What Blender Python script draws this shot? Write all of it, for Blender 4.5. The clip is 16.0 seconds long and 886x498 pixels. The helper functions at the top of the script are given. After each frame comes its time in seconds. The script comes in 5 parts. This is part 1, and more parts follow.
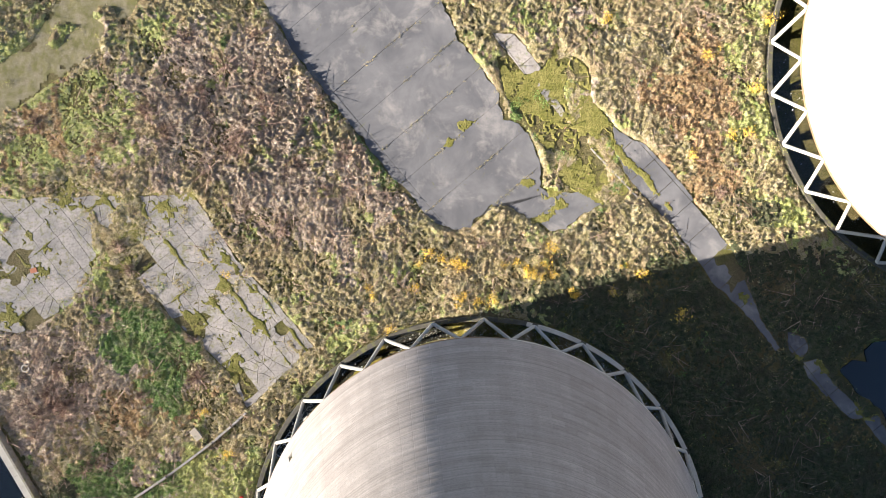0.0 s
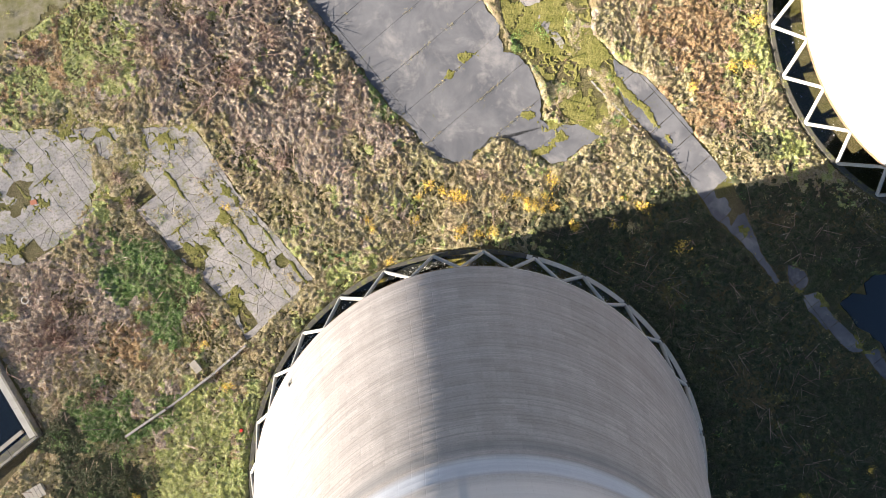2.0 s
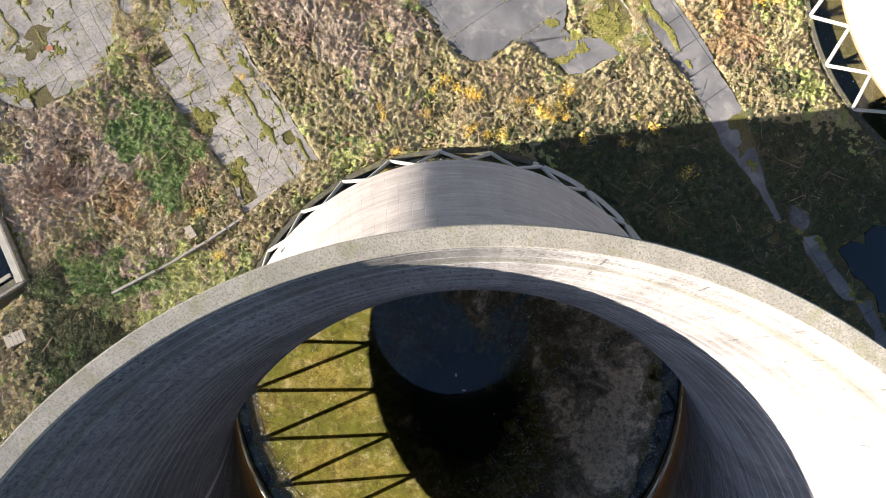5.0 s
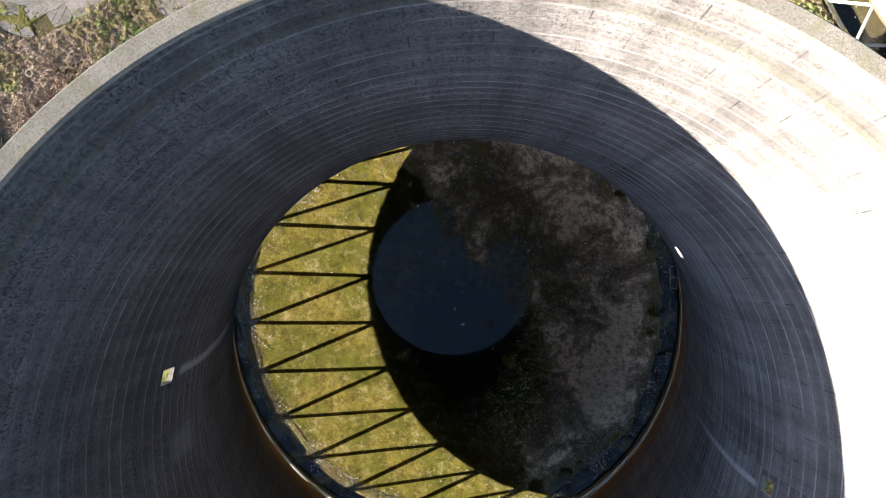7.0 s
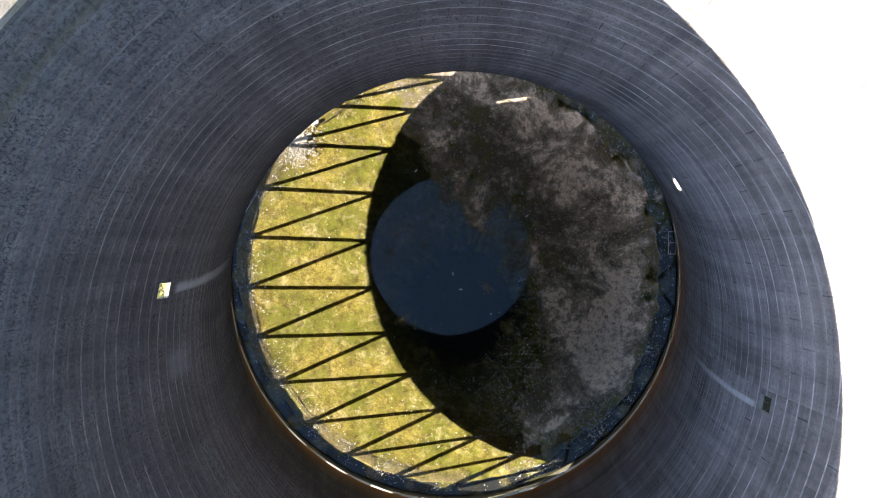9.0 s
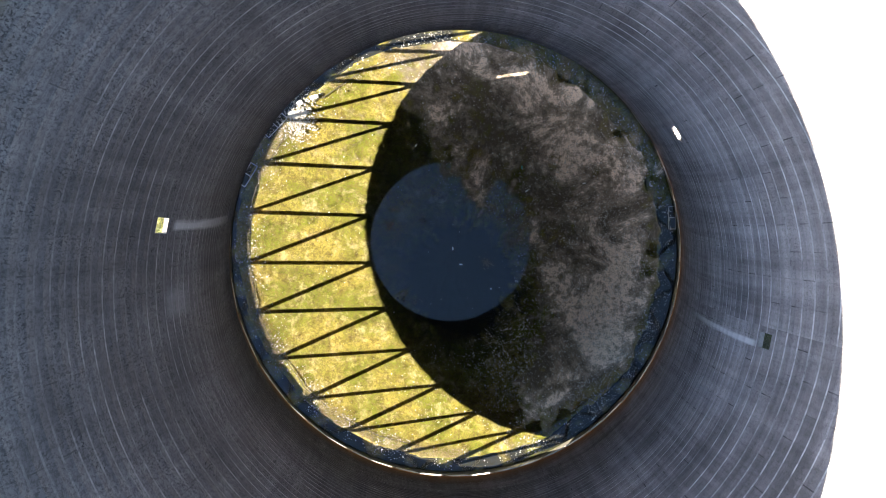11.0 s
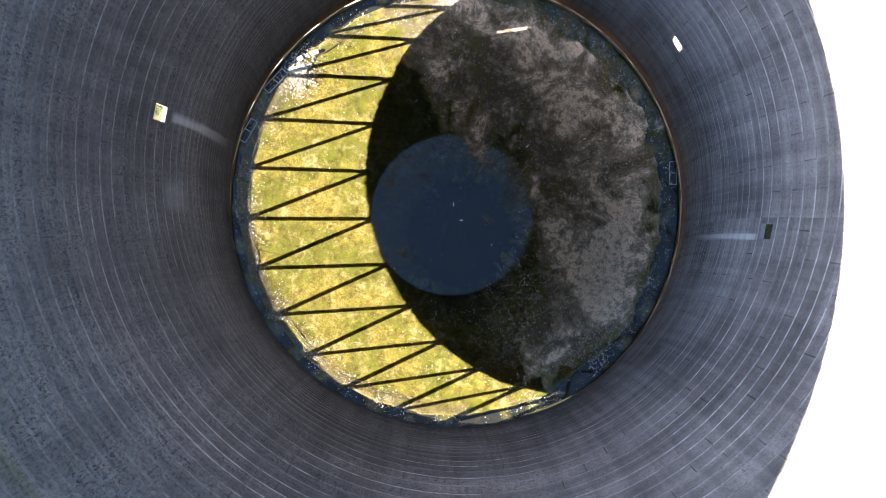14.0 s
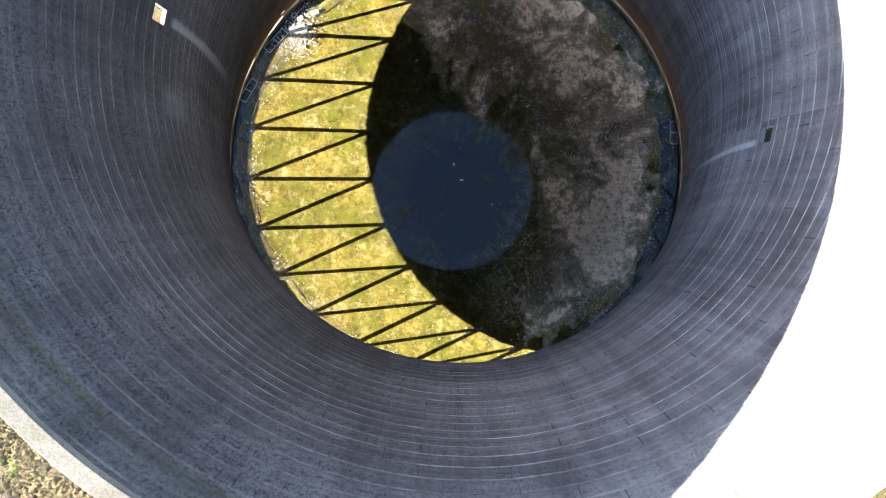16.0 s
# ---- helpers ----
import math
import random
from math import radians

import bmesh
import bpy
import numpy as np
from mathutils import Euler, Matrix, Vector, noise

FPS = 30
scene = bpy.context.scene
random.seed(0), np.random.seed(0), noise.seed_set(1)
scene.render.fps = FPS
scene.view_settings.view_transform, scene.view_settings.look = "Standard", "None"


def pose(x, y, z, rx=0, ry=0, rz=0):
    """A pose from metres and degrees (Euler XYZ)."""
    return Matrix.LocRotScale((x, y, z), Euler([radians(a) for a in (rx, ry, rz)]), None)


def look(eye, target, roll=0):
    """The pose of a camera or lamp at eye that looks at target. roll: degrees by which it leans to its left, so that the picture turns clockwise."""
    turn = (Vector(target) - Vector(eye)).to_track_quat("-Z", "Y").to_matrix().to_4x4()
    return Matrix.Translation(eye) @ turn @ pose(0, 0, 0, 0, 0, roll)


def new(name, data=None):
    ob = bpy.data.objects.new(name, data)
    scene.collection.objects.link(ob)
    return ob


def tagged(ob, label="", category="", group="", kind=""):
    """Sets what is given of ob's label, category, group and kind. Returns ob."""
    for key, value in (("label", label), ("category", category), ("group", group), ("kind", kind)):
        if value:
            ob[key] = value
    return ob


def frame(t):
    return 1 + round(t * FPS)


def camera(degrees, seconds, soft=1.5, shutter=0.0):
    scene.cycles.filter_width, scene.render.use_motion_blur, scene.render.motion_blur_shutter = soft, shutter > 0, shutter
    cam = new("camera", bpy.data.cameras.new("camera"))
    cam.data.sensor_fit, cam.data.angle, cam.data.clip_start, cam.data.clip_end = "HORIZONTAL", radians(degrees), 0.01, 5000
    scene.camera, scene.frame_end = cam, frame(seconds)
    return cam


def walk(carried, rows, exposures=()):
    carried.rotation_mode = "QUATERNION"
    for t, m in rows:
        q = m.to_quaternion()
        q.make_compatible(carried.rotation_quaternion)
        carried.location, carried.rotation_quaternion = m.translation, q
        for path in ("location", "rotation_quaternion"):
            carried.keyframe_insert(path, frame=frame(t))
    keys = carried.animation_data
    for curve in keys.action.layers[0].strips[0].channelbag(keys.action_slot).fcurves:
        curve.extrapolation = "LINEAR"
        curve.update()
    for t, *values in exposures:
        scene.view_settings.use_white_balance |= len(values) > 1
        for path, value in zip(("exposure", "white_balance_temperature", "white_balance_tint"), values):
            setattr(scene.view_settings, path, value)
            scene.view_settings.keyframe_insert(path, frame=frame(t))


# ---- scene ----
cam = camera(60.0, 16.0, 0.9)
METRES, EYE, TILT, LEAN, TURN = 58.3, 114.8, -91.958, 0.0, 0.0
ROWS = [
    (0.0, 0.0, 0.0, 0.0, 0.0, 0.0, -0.0),
    (0.5, 0.0, 0.0001, -0.0443, -0.01, 0.03, -0.01),
    (1.0, 0.0002, -0.0, -0.0889, -0.0, 0.06, -0.03),
    (1.5, 0.0002, 0.0002, -0.1331, 0.0, 0.08, -0.04),
    (2.0, -0.0001, 0.0005, -0.1753, -0.0, 0.07, -0.07),
    (2.5, -0.0003, 0.0009, -0.2191, -0.0, 0.08, -0.09),
    (3.0, 0.0002, 0.0014, -0.2638, 0.03, 0.1, -0.95),
    (3.5, 0.0017, 0.002, -0.3077, -0.01, 0.09, -3.2),
    (6.0, 0.0218, 0.0048, -0.5274, -0.05, 0.05, -7.71),
    (6.5, 0.0279, 0.0063, -0.5706, -0.07, 0.05, -7.72),
    (7.0, 0.0337, 0.0066, -0.6097, -0.08, 0.04, -7.72),
    (7.5, 0.0381, 0.0078, -0.6415, -0.12, 0.01, -7.74),
    (8.0, 0.0418, 0.0083, -0.6656, -0.15, 0.01, -7.76),
    (8.5, 0.0447, 0.0085, -0.6838, -0.18, 0.02, -7.81),
    (9.0, 0.0473, 0.009, -0.6996, -0.18, 0.06, -7.82),
    (11.5, 0.0617, 0.0126, -0.7905, -0.13, 0.29, -7.83),
    (12.0, 0.0647, 0.0135, -0.8112, -0.12, 0.32, -7.83),
    (12.5, 0.0676, 0.0142, -0.8307, -0.11, 0.33, -7.81),
    (13.0, 0.0707, 0.0148, -0.8501, -0.08, 0.36, -7.81),
    (13.5, 0.0739, 0.0153, -0.8696, -0.06, 0.4, -7.81),
    (14.0, 0.0773, 0.016, -0.8905, -0.04, 0.45, -7.79),
    (14.5, 0.0809, 0.0164, -0.9131, -0.02, 0.45, -7.79),
    (15.0, 0.0846, 0.0168, -0.9379, 0.0, 0.45, -7.77),
    (15.5, 0.0888, 0.0173, -0.9649, 0.03, 0.43, -7.77),
    (16.0, 0.093, 0.0178, -0.9934, 0.04, 0.46, -7.76),
]
walk(cam, [(t, pose(0, 0, EYE, TILT, LEAN, TURN) @ pose(METRES * x, METRES * y, METRES * z, 90 + pitch, roll, yaw)) for t, x, y, z, yaw, pitch, roll in ROWS],
     exposures=[(0.0, 2.5), (3.5, 2.5), (6.0, 2.5), (7.0, 2.45), (8.0, 2.92), (9.0, 3.36), (12.5, 3.78), (16.0, 3.7)])

# ---- daylight ----
SUN_AZ, SUN_EL = 199.2, 19.2          # degrees: where the sun stands, seen from the place
world = bpy.data.worlds.new("sky")
scene.world = world
world.use_nodes = True
wn = world.node_tree
sky = wn.nodes.new("ShaderNodeTexSky")
sky.sky_type, sky.sun_disc = "NISHITA", False
sky.sun_elevation, sky.sun_rotation = radians(SUN_EL), radians(90.0 - SUN_AZ)
sky.air_density, sky.dust_density, sky.ozone_density = 1.0, 0.9, 3.0
wn.links.new(sky.outputs[0], wn.nodes["Background"].inputs[0])
wn.nodes["Background"].inputs[1].default_value = 0.045
sun_data = bpy.data.lights.new("sun", "SUN")
sun_data.energy, sun_data.angle, sun_data.color = 5.0, radians(0.53), (1.0, 0.91, 0.79)
sun = new("sun", sun_data)
towards = Vector((math.cos(radians(SUN_AZ)) * math.cos(radians(SUN_EL)), math.sin(radians(SUN_AZ)) * math.cos(radians(SUN_EL)), math.sin(radians(SUN_EL))))
sun.matrix_world = look(towards * 300, (0, 0, 0))


# ---- materials ----
class Nodes:
    """A short hand for node materials, in world metres."""

    def __init__(self, name):
        self.m = bpy.data.materials.new(name)
        self.m.use_nodes = True
        self.t = self.m.node_tree
        self.b = self.t.nodes["Principled BSDF"]
        self.out = self.t.nodes["Material Output"]

    def add(self, kind, **inputs):
        n = self.t.nodes.new("ShaderNode" + kind)
        for k, v in inputs.items():
            self.put(n.inputs[k.replace("_", " ")], v)
        return n

    def put(self, socket, v):
        if isinstance(v, bpy.types.NodeSocket):
            self.t.links.new(v, socket)
        else:
            socket.default_value = v

    def place(self, scale=(1, 1, 1), uv=False):
        src = self.add("UVMap").outputs[0] if uv else self.add("NewGeometry").outputs["Position"]
        n = self.add("Mapping", Vector=src)
        n.inputs["Scale"].default_value = scale
        return n.outputs[0]

    def noise(self, vec, scale, detail=4.0, rough=0.6, distort=0.0):
        return self.add("TexNoise", Vector=vec, Scale=scale, Detail=detail, Roughness=rough, Distortion=distort).outputs[0]

    def ramp(self, fac, stops, step=False):
        n = self.add("ValToRGB", Fac=fac)
        r = n.color_ramp
        r.interpolation = "CONSTANT" if step else "LINEAR"
        while len(r.elements) < len(stops):
            r.elements.new(0.5)
        for e, (p, c) in zip(r.elements, stops):
            e.position, e.color = p, (c if isinstance(c, tuple) else (c, c, c)) + (1,)
        return n.outputs[0]

    def mix(self, fac, a, b, mode="MIX"):
        n = self.t.nodes.new("ShaderNodeMix")
        n.data_type, n.blend_type = "RGBA", mode
        self.put(n.inputs[0], fac)
        for s, v in ((n.inputs[6], a), (n.inputs[7], b)):
            self.put(s, v if isinstance(v, bpy.types.NodeSocket) else tuple(v) + (1,))
        return n.outputs[2]

    def math(self, op, a, b=0.0):
        n = self.t.nodes.new("ShaderNodeMath")
        n.operation = op
        self.put(n.inputs[0], a), self.put(n.inputs[1], b)
        return n.outputs[0]

    def done(self, colour, rough=0.85, bump=None, depth=0.02, strength=0.6, specular=0.3, matte=1.0):
        self.put(self.b.inputs["Base Color"], colour)
        self.put(self.b.inputs["Roughness"], rough)
        self.b.inputs["Specular IOR Level"].default_value = specular
        self.b.inputs["Diffuse Roughness"].default_value = matte
        if bump is not None:
            n = self.add("Bump", Height=bump, Strength=strength, Distance=depth)
            self.t.links.new(n.outputs[0], self.b.inputs["Normal"])
        return self.m


def shell_material(name, speck, light, dark, line, rust_glow, lift_line, relief_depth, board, marks, sooty=False):
    """Board-marked concrete on a shell; its UV is metres round by metres up. sooty: lichen thick on one side;
    brightness round the wall is painted-in light.
    """
    k = Nodes(name)
    blotch = k.noise(k.place((0.06, 0.10, 1), True), 1.0, 6, 0.65)
    streak = k.noise(k.place((0.55, 0.028, 1), True), 1.0, 5, 0.6)
    grain = k.noise(k.place((3.4, 3.8, 1), True), 1.0, 8, 0.85)
    bands = k.noise(k.place((0.004, 0.85, 1), True), 1.0, 3, 0.6)
    col = k.mix(k.ramp(k.math("ADD", k.math("MULTIPLY", blotch, 0.55), k.math("MULTIPLY", streak, 0.45)), [(0.40, 0.0), (0.58, 1.0)]), dark, light)
    panel = k.add("TexBrick", Vector=k.place((1, 1, 1), True), Scale=1.0)
    panel.inputs["Brick Width"].default_value, panel.inputs["Row Height"].default_value = 2.7, LIFT
    panel.inputs["Mortar Size"].default_value, panel.offset = 0.0, 0.5
    panel.inputs["Color1"].default_value, panel.inputs["Color2"].default_value = (0.74, 0.74, 0.74, 1), (1.2, 1.2, 1.2, 1)
    col = k.mix(0.42, col, panel.outputs["Color"], "MULTIPLY")
    lit_clean_side, lichen = 1.0, 1.0
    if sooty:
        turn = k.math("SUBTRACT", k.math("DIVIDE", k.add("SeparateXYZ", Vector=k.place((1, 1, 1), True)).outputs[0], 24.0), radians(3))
        lit_clean_side = k.math("ADD", 0.5, k.math("MULTIPLY", k.math("COSINE", turn), 0.5))
        lichen = k.ramp(lit_clean_side, [(0.25, 1.0), (0.8, 0.3)])
        # multiply paints the light round the wall: darker left, brighter right
        col = k.mix(1.0, col, k.ramp(k.math("ADD", lit_clean_side, k.math("MULTIPLY", k.math("SUBTRACT", blotch, 0.5), 0.5)), [(0.0, (0.64, 0.66, 0.66)), (0.5, (0.92, 0.91, 0.92)), (1.0, (1.85, 1.80, 1.82))]), "MULTIPLY")
        runs = k.noise(k.place((1.7, 0.03, 1), True), 1.0, 4, 0.65)
        col = k.mix(k.ramp(k.math("DIVIDE", k.add("SeparateXYZ", Vector=k.place((1, 1, 1), True)).outputs[1], 80.0), [(0.55, 0.6), (0.78, 0.2)]), col, k.ramp(runs, [(0.34, 0.62), (0.5, 1.0), (0.66, 1.32)]), "MULTIPLY")
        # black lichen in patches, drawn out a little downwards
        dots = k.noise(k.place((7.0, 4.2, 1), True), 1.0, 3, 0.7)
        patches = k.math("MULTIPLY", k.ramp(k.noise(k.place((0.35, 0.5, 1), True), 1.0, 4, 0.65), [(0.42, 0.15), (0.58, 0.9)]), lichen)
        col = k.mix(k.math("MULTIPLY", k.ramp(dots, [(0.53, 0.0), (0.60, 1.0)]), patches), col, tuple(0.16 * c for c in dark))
        seam = k.add("TexBrick", Vector=k.place((1, 1, 1), True), Scale=1.0)
        seam.inputs["Brick Width"].default_value, seam.inputs["Row Height"].default_value = 4.05, LIFT
        seam.inputs["Mortar Size"].default_value, seam.offset = 0.045, 0.5
        worn = k.ramp(k.noise(k.place((0.5, 0.25, 1), True), 1.0, 4, 0.7), [(0.45, 0.0), (0.6, 0.75)])
        col = k.mix(k.math("MULTIPLY", seam.outputs["Fac"], worn), col, tuple(0.3 * c for c in dark))
    col = k.mix(k.math("MULTIPLY", k.ramp(grain, [(0.49, 0.0), (0.58, speck)]), lichen), col, tuple(0.36 * c for c in dark))
    fleck = k.noise(k.place((2.3, 2.6, 1), True), 1.0, 6, 0.8)
    col = k.mix(k.math("MULTIPLY", k.ramp(fleck, [(0.53, 0.0), (0.60, speck)]), lichen), col, tuple(0.45 * c for c in dark))
    col = k.mix(k.ramp(bands, [(0.40, 0.14 + 0.28 * speck), (0.56, 0.0)]), col, tuple(0.7 * c for c in dark))
    if not sooty:
        fine = k.noise(k.place((0.03, 2.6, 1), True), 1.0, 4, 0.7)
        col = k.mix(k.ramp(fine, [(0.36, 0.55), (0.5, 0.0)]), col, tuple(0.62 * c for c in dark))
    sep = k.add("SeparateXYZ", Vector=k.place((1, 1, 1), True))
    up = sep.outputs[1]
    # lime along the lift joints, broken up
    tri = k.math("ABSOLUTE", k.math("SUBTRACT", k.math("FRACT", k.math("DIVIDE", up, LIFT)), 0.5))
    broken = k.ramp(k.noise(k.place((0.35, 0.12, 1), True), 1.0, 4, 0.6), [(0.40, 0.0), (0.62, 1.0)])
    shifted = k.add("Mapping", Vector=k.place((1, 1, 1), True))
    shifted.inputs["Location"].default_value = (0.0, LIFT / 2, 0.0)
    run = k.add("TexBrick", Vector=shifted.outputs[0], Scale=1.0)
    run.inputs["Brick Width"].default_value, run.inputs["Row Height"].default_value = 6.3, LIFT
    run.inputs["Mortar Size"].default_value, run.offset = 0.0, 0.37
    run.inputs["Color1"].default_value, run.inputs["Color2"].default_value = (0, 0, 0, 1), (1, 1, 1, 1)
    broken = k.math("MULTIPLY", k.math("ADD", 0.35, k.math("MULTIPLY", broken, 0.65)), k.ramp(run.outputs["Color"], [(0.2, 0.4), (0.75, 1.0)]))
    if sooty:
        crumbs = k.ramp(k.noise(k.place((2.6, 1.2, 1), True), 1.0, 4, 0.7), [(0.36, 0.4), (0.54, 1.0)])
        broken = k.math("MULTIPLY", k.math("MULTIPLY", broken, crumbs), k.math("ADD", 0.32, k.math("MULTIPLY", lit_clean_side, 1.0)))
    col = k.mix(k.math("MULTIPLY", k.math("MULTIPLY", k.ramp(tri, [(0.425, 0.0), (0.465, 1.0)]), broken), k.math("MULTIPLY", k.ramp(k.math("DIVIDE", up, 100.0), [(0.70, 1.0), (0.76, 0.45)]), lift_line)), col, line)
    # rust on the lowest lifts, with the algae's bounced glow painted in
    edge = k.math("ADD", up, k.math("MULTIPLY", streak, 9.0))
    col = k.mix(k.ramp(k.math("DIVIDE", edge, 40.0), [(0.28, rust_glow), (0.65, 0.0)]), col, (0.30, 0.15, 0.065))
    brick = k.add("TexBrick", Vector=k.place((1, 1, 1), True), Scale=1.0)
    brick.inputs["Brick Width"].default_value, brick.inputs["Row Height"].default_value = 1.35, board
    brick.inputs["Mortar Size"].default_value, brick.offset = 0.03, 0.0
    relief = k.math("ADD", k.math("MULTIPLY", grain, 0.5), k.math("MULTIPLY", brick.outputs["Fac"], -0.6))
    # runs of lime, damp and bands of other tone: (round, low, high, half width, soft, colour, how strong)
    round_, wobble = sep.outputs[0], k.math("MULTIPLY", k.math("SUBTRACT", streak, 0.5), 1.2)
    for at, low, high, wide, soft, colour, much in marks:
        across = k.math("ABSOLUTE", k.math("SUBTRACT", k.math("ADD", round_, wobble), at))
        a = k.math("SUBTRACT", 1.0, k.math("MINIMUM", k.math("DIVIDE", across, wide), 1.0))
        lower = k.math("MINIMUM", k.math("MAXIMUM", k.math("DIVIDE", k.math("SUBTRACT", up, low), soft), 0.0), 1.0)
        upper = k.math("MINIMUM", k.math("MAXIMUM", k.math("DIVIDE", k.math("SUBTRACT", high, up), 0.8), 0.0), 1.0)
        col = k.mix(k.math("MULTIPLY", k.math("MULTIPLY", k.math("MULTIPLY", k.ramp(a, [(0.0, 0.0), (0.6, 1.0)]), lower), upper), much), col, colour)
    return k.done(col, 0.9, relief, 0.05, relief_depth, 0.2, 1.0)


LIFT = 1.17
TURN24 = 24 * math.pi / 180          # metres round per degree
M_OUT = shell_material("weathered_concrete", 0.25, (0.37, 0.332, 0.31), (0.295, 0.265, 0.248), (0.50, 0.48, 0.45), 0.0, 0.12, 0.5, 7.0, [
    # first three: dark band, paler upper shell, bluish band between
    (80.0 * TURN24, 45.0, 48.6, 999.0, 2.5, (0.17, 0.168, 0.17), 0.6), (80.0 * TURN24, 51.5, 90.0, 999.0, 3.0, (0.60, 0.55, 0.52), 0.8), (80.0 * TURN24, 48.8, 52.5, 999.0, 1.2, (0.50, 0.53, 0.60), 0.6),
    (101.8 * TURN24, 63.0, 74.5, 0.42, 6.0, (0.10, 0.10, 0.105), 0.8), (101.6 * TURN24, 50.0, 66.0, 0.7, 6.0, (0.27, 0.29, 0.33), 0.7)])
M_IN = shell_material("sooty_side_lit_concrete", 0.74, (0.252, 0.237, 0.228), (0.130, 0.122, 0.118), (0.66, 0.645, 0.63), 0.75, 0.95, 0.7, LIFT, [
    # the two marks from -1.0 up paint more bounced glow over the rust
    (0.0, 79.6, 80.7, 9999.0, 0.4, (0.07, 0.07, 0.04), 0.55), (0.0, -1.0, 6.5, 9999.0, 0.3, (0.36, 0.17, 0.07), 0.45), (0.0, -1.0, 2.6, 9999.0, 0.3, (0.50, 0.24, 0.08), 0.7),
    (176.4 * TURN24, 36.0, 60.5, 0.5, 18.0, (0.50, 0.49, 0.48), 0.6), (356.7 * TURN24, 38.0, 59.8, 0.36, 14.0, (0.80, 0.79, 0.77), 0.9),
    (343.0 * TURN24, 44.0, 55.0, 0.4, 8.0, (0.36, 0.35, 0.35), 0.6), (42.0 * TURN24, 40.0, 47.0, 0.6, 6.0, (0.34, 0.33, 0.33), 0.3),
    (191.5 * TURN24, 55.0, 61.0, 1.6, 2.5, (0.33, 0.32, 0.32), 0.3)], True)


def concrete(name, a, b, moss=0.0, scale=0.5, speck=0.0, speck_scale=3.0):
    k = Nodes(name)
    v = k.place()
    big, fine = k.noise(v, scale, 6, 0.65), k.noise(v, 9.0, 6, 0.75)
    col = k.mix(k.ramp(big, [(0.35, 0.0), (0.65, 1.0)]), a, b)
    col = k.mix(k.ramp(fine, [(0.45, 0.0), (0.75, 0.6)]), col, tuple(0.5 * c for c in a))
    if speck:
        col = k.mix(k.ramp(k.noise(v, speck_scale, 5, 0.8), [(0.50, 0.0), (0.60, speck)]), col, (0.07, 0.07, 0.05))
    if moss:
        col = k.mix(k.ramp(k.noise(v, 0.9, 6, 0.75, 0.6), [(0.54, 0.0), (0.60, moss)]), col, (0.15, 0.15, 0.045))
    info = k.add("ObjectInfo").outputs["Random"]
    col = k.mix(0.35, col, k.ramp(info, [(0.0, 0.62), (1.0, 1.0)]), "MULTIPLY")
    return k.done(col, 0.88, fine, 0.03, 0.5)


M_COPING = concrete("lichened_coping", (0.31, 0.285, 0.25), (0.225, 0.205, 0.175), 0.3, 0.8, 0.65, 15.0)
M_PALEST = concrete("palest_concrete", (0.66, 0.62, 0.55), (0.55, 0.51, 0.44))
M_LEG = concrete("leg_concrete", (0.44, 0.42, 0.38), (0.34, 0.32, 0.29))
M_WALL = concrete("pond_wall_concrete", (0.10, 0.09, 0.075), (0.05, 0.045, 0.038), 0.7, 0.7, 0.6)
M_LINTEL = concrete("rust_stained_beam", (0.22, 0.13, 0.075), (0.14, 0.085, 0.05))
M_SLAB = concrete("cracked_slab", (0.36, 0.325, 0.305), (0.215, 0.20, 0.197), 0.55, 0.35, 0.5)
M_TANK = concrete("tank_concrete", (0.27, 0.245, 0.215), (0.16, 0.145, 0.12), 0.6, 0.6, 0.7)
M_PALE = concrete("pale_concrete", (0.42, 0.40, 0.37), (0.33, 0.31, 0.28), 0.2, 0.8, 0.3)


def asphalt_yard():
    k = Nodes("stained_yard_slab")
    v = k.place()
    big, mid, fine = k.noise(v, 0.16, 5, 0.6, 0.4), k.noise(v, 0.21, 6, 0.66, 0.3), k.noise(v, 12.0, 5, 0.7)
    col = k.mix(k.ramp(big, [(0.38, 0.0), (0.62, 1.0)]), (0.075, 0.075, 0.084), (0.135, 0.132, 0.14))
    col = k.mix(k.ramp(mid, [(0.52, 0.0), (0.70, 0.75)]), col, (0.27, 0.25, 0.24))
    col = k.mix(k.ramp(fine, [(0.42, 0.0), (0.7, 0.4)]), col, (0.10, 0.10, 0.105))
    col = k.mix(k.ramp(k.noise(v, 0.5, 6, 0.75, 1.0), [(0.64, 0.0), (0.69, 0.8)]), col, (0.10, 0.10, 0.03))
    return k.done(col, 0.75, fine, 0.015, 0.4, 0.35)


M_YARD = asphalt_yard()


def soil():
    k = Nodes("scrub_soil")
    v = k.place()
    big, mid, fine = k.noise(v, 0.055, 6, 0.65, 0.6), k.noise(v, 0.5, 6, 0.7, 0.5), k.noise(v, 5.0, 6, 0.8)
    col = k.mix(k.ramp(big, [(0.40, 0.0), (0.60, 1.0)]), (0.13, 0.122, 0.038), (0.145, 0.11, 0.065))
    col = k.mix(k.ramp(mid, [(0.47, 0.0), (0.64, 0.8)]), col, (0.20, 0.165, 0.09))
    col = k.mix(k.ramp(fine, [(0.38, 0.85), (0.58, 0.0)]), col, (0.045, 0.045, 0.016))
    return k.done(col, 0.95, k.math("ADD", mid, fine), 0.25, 0.9, 0.1)


M_SOIL = soil()


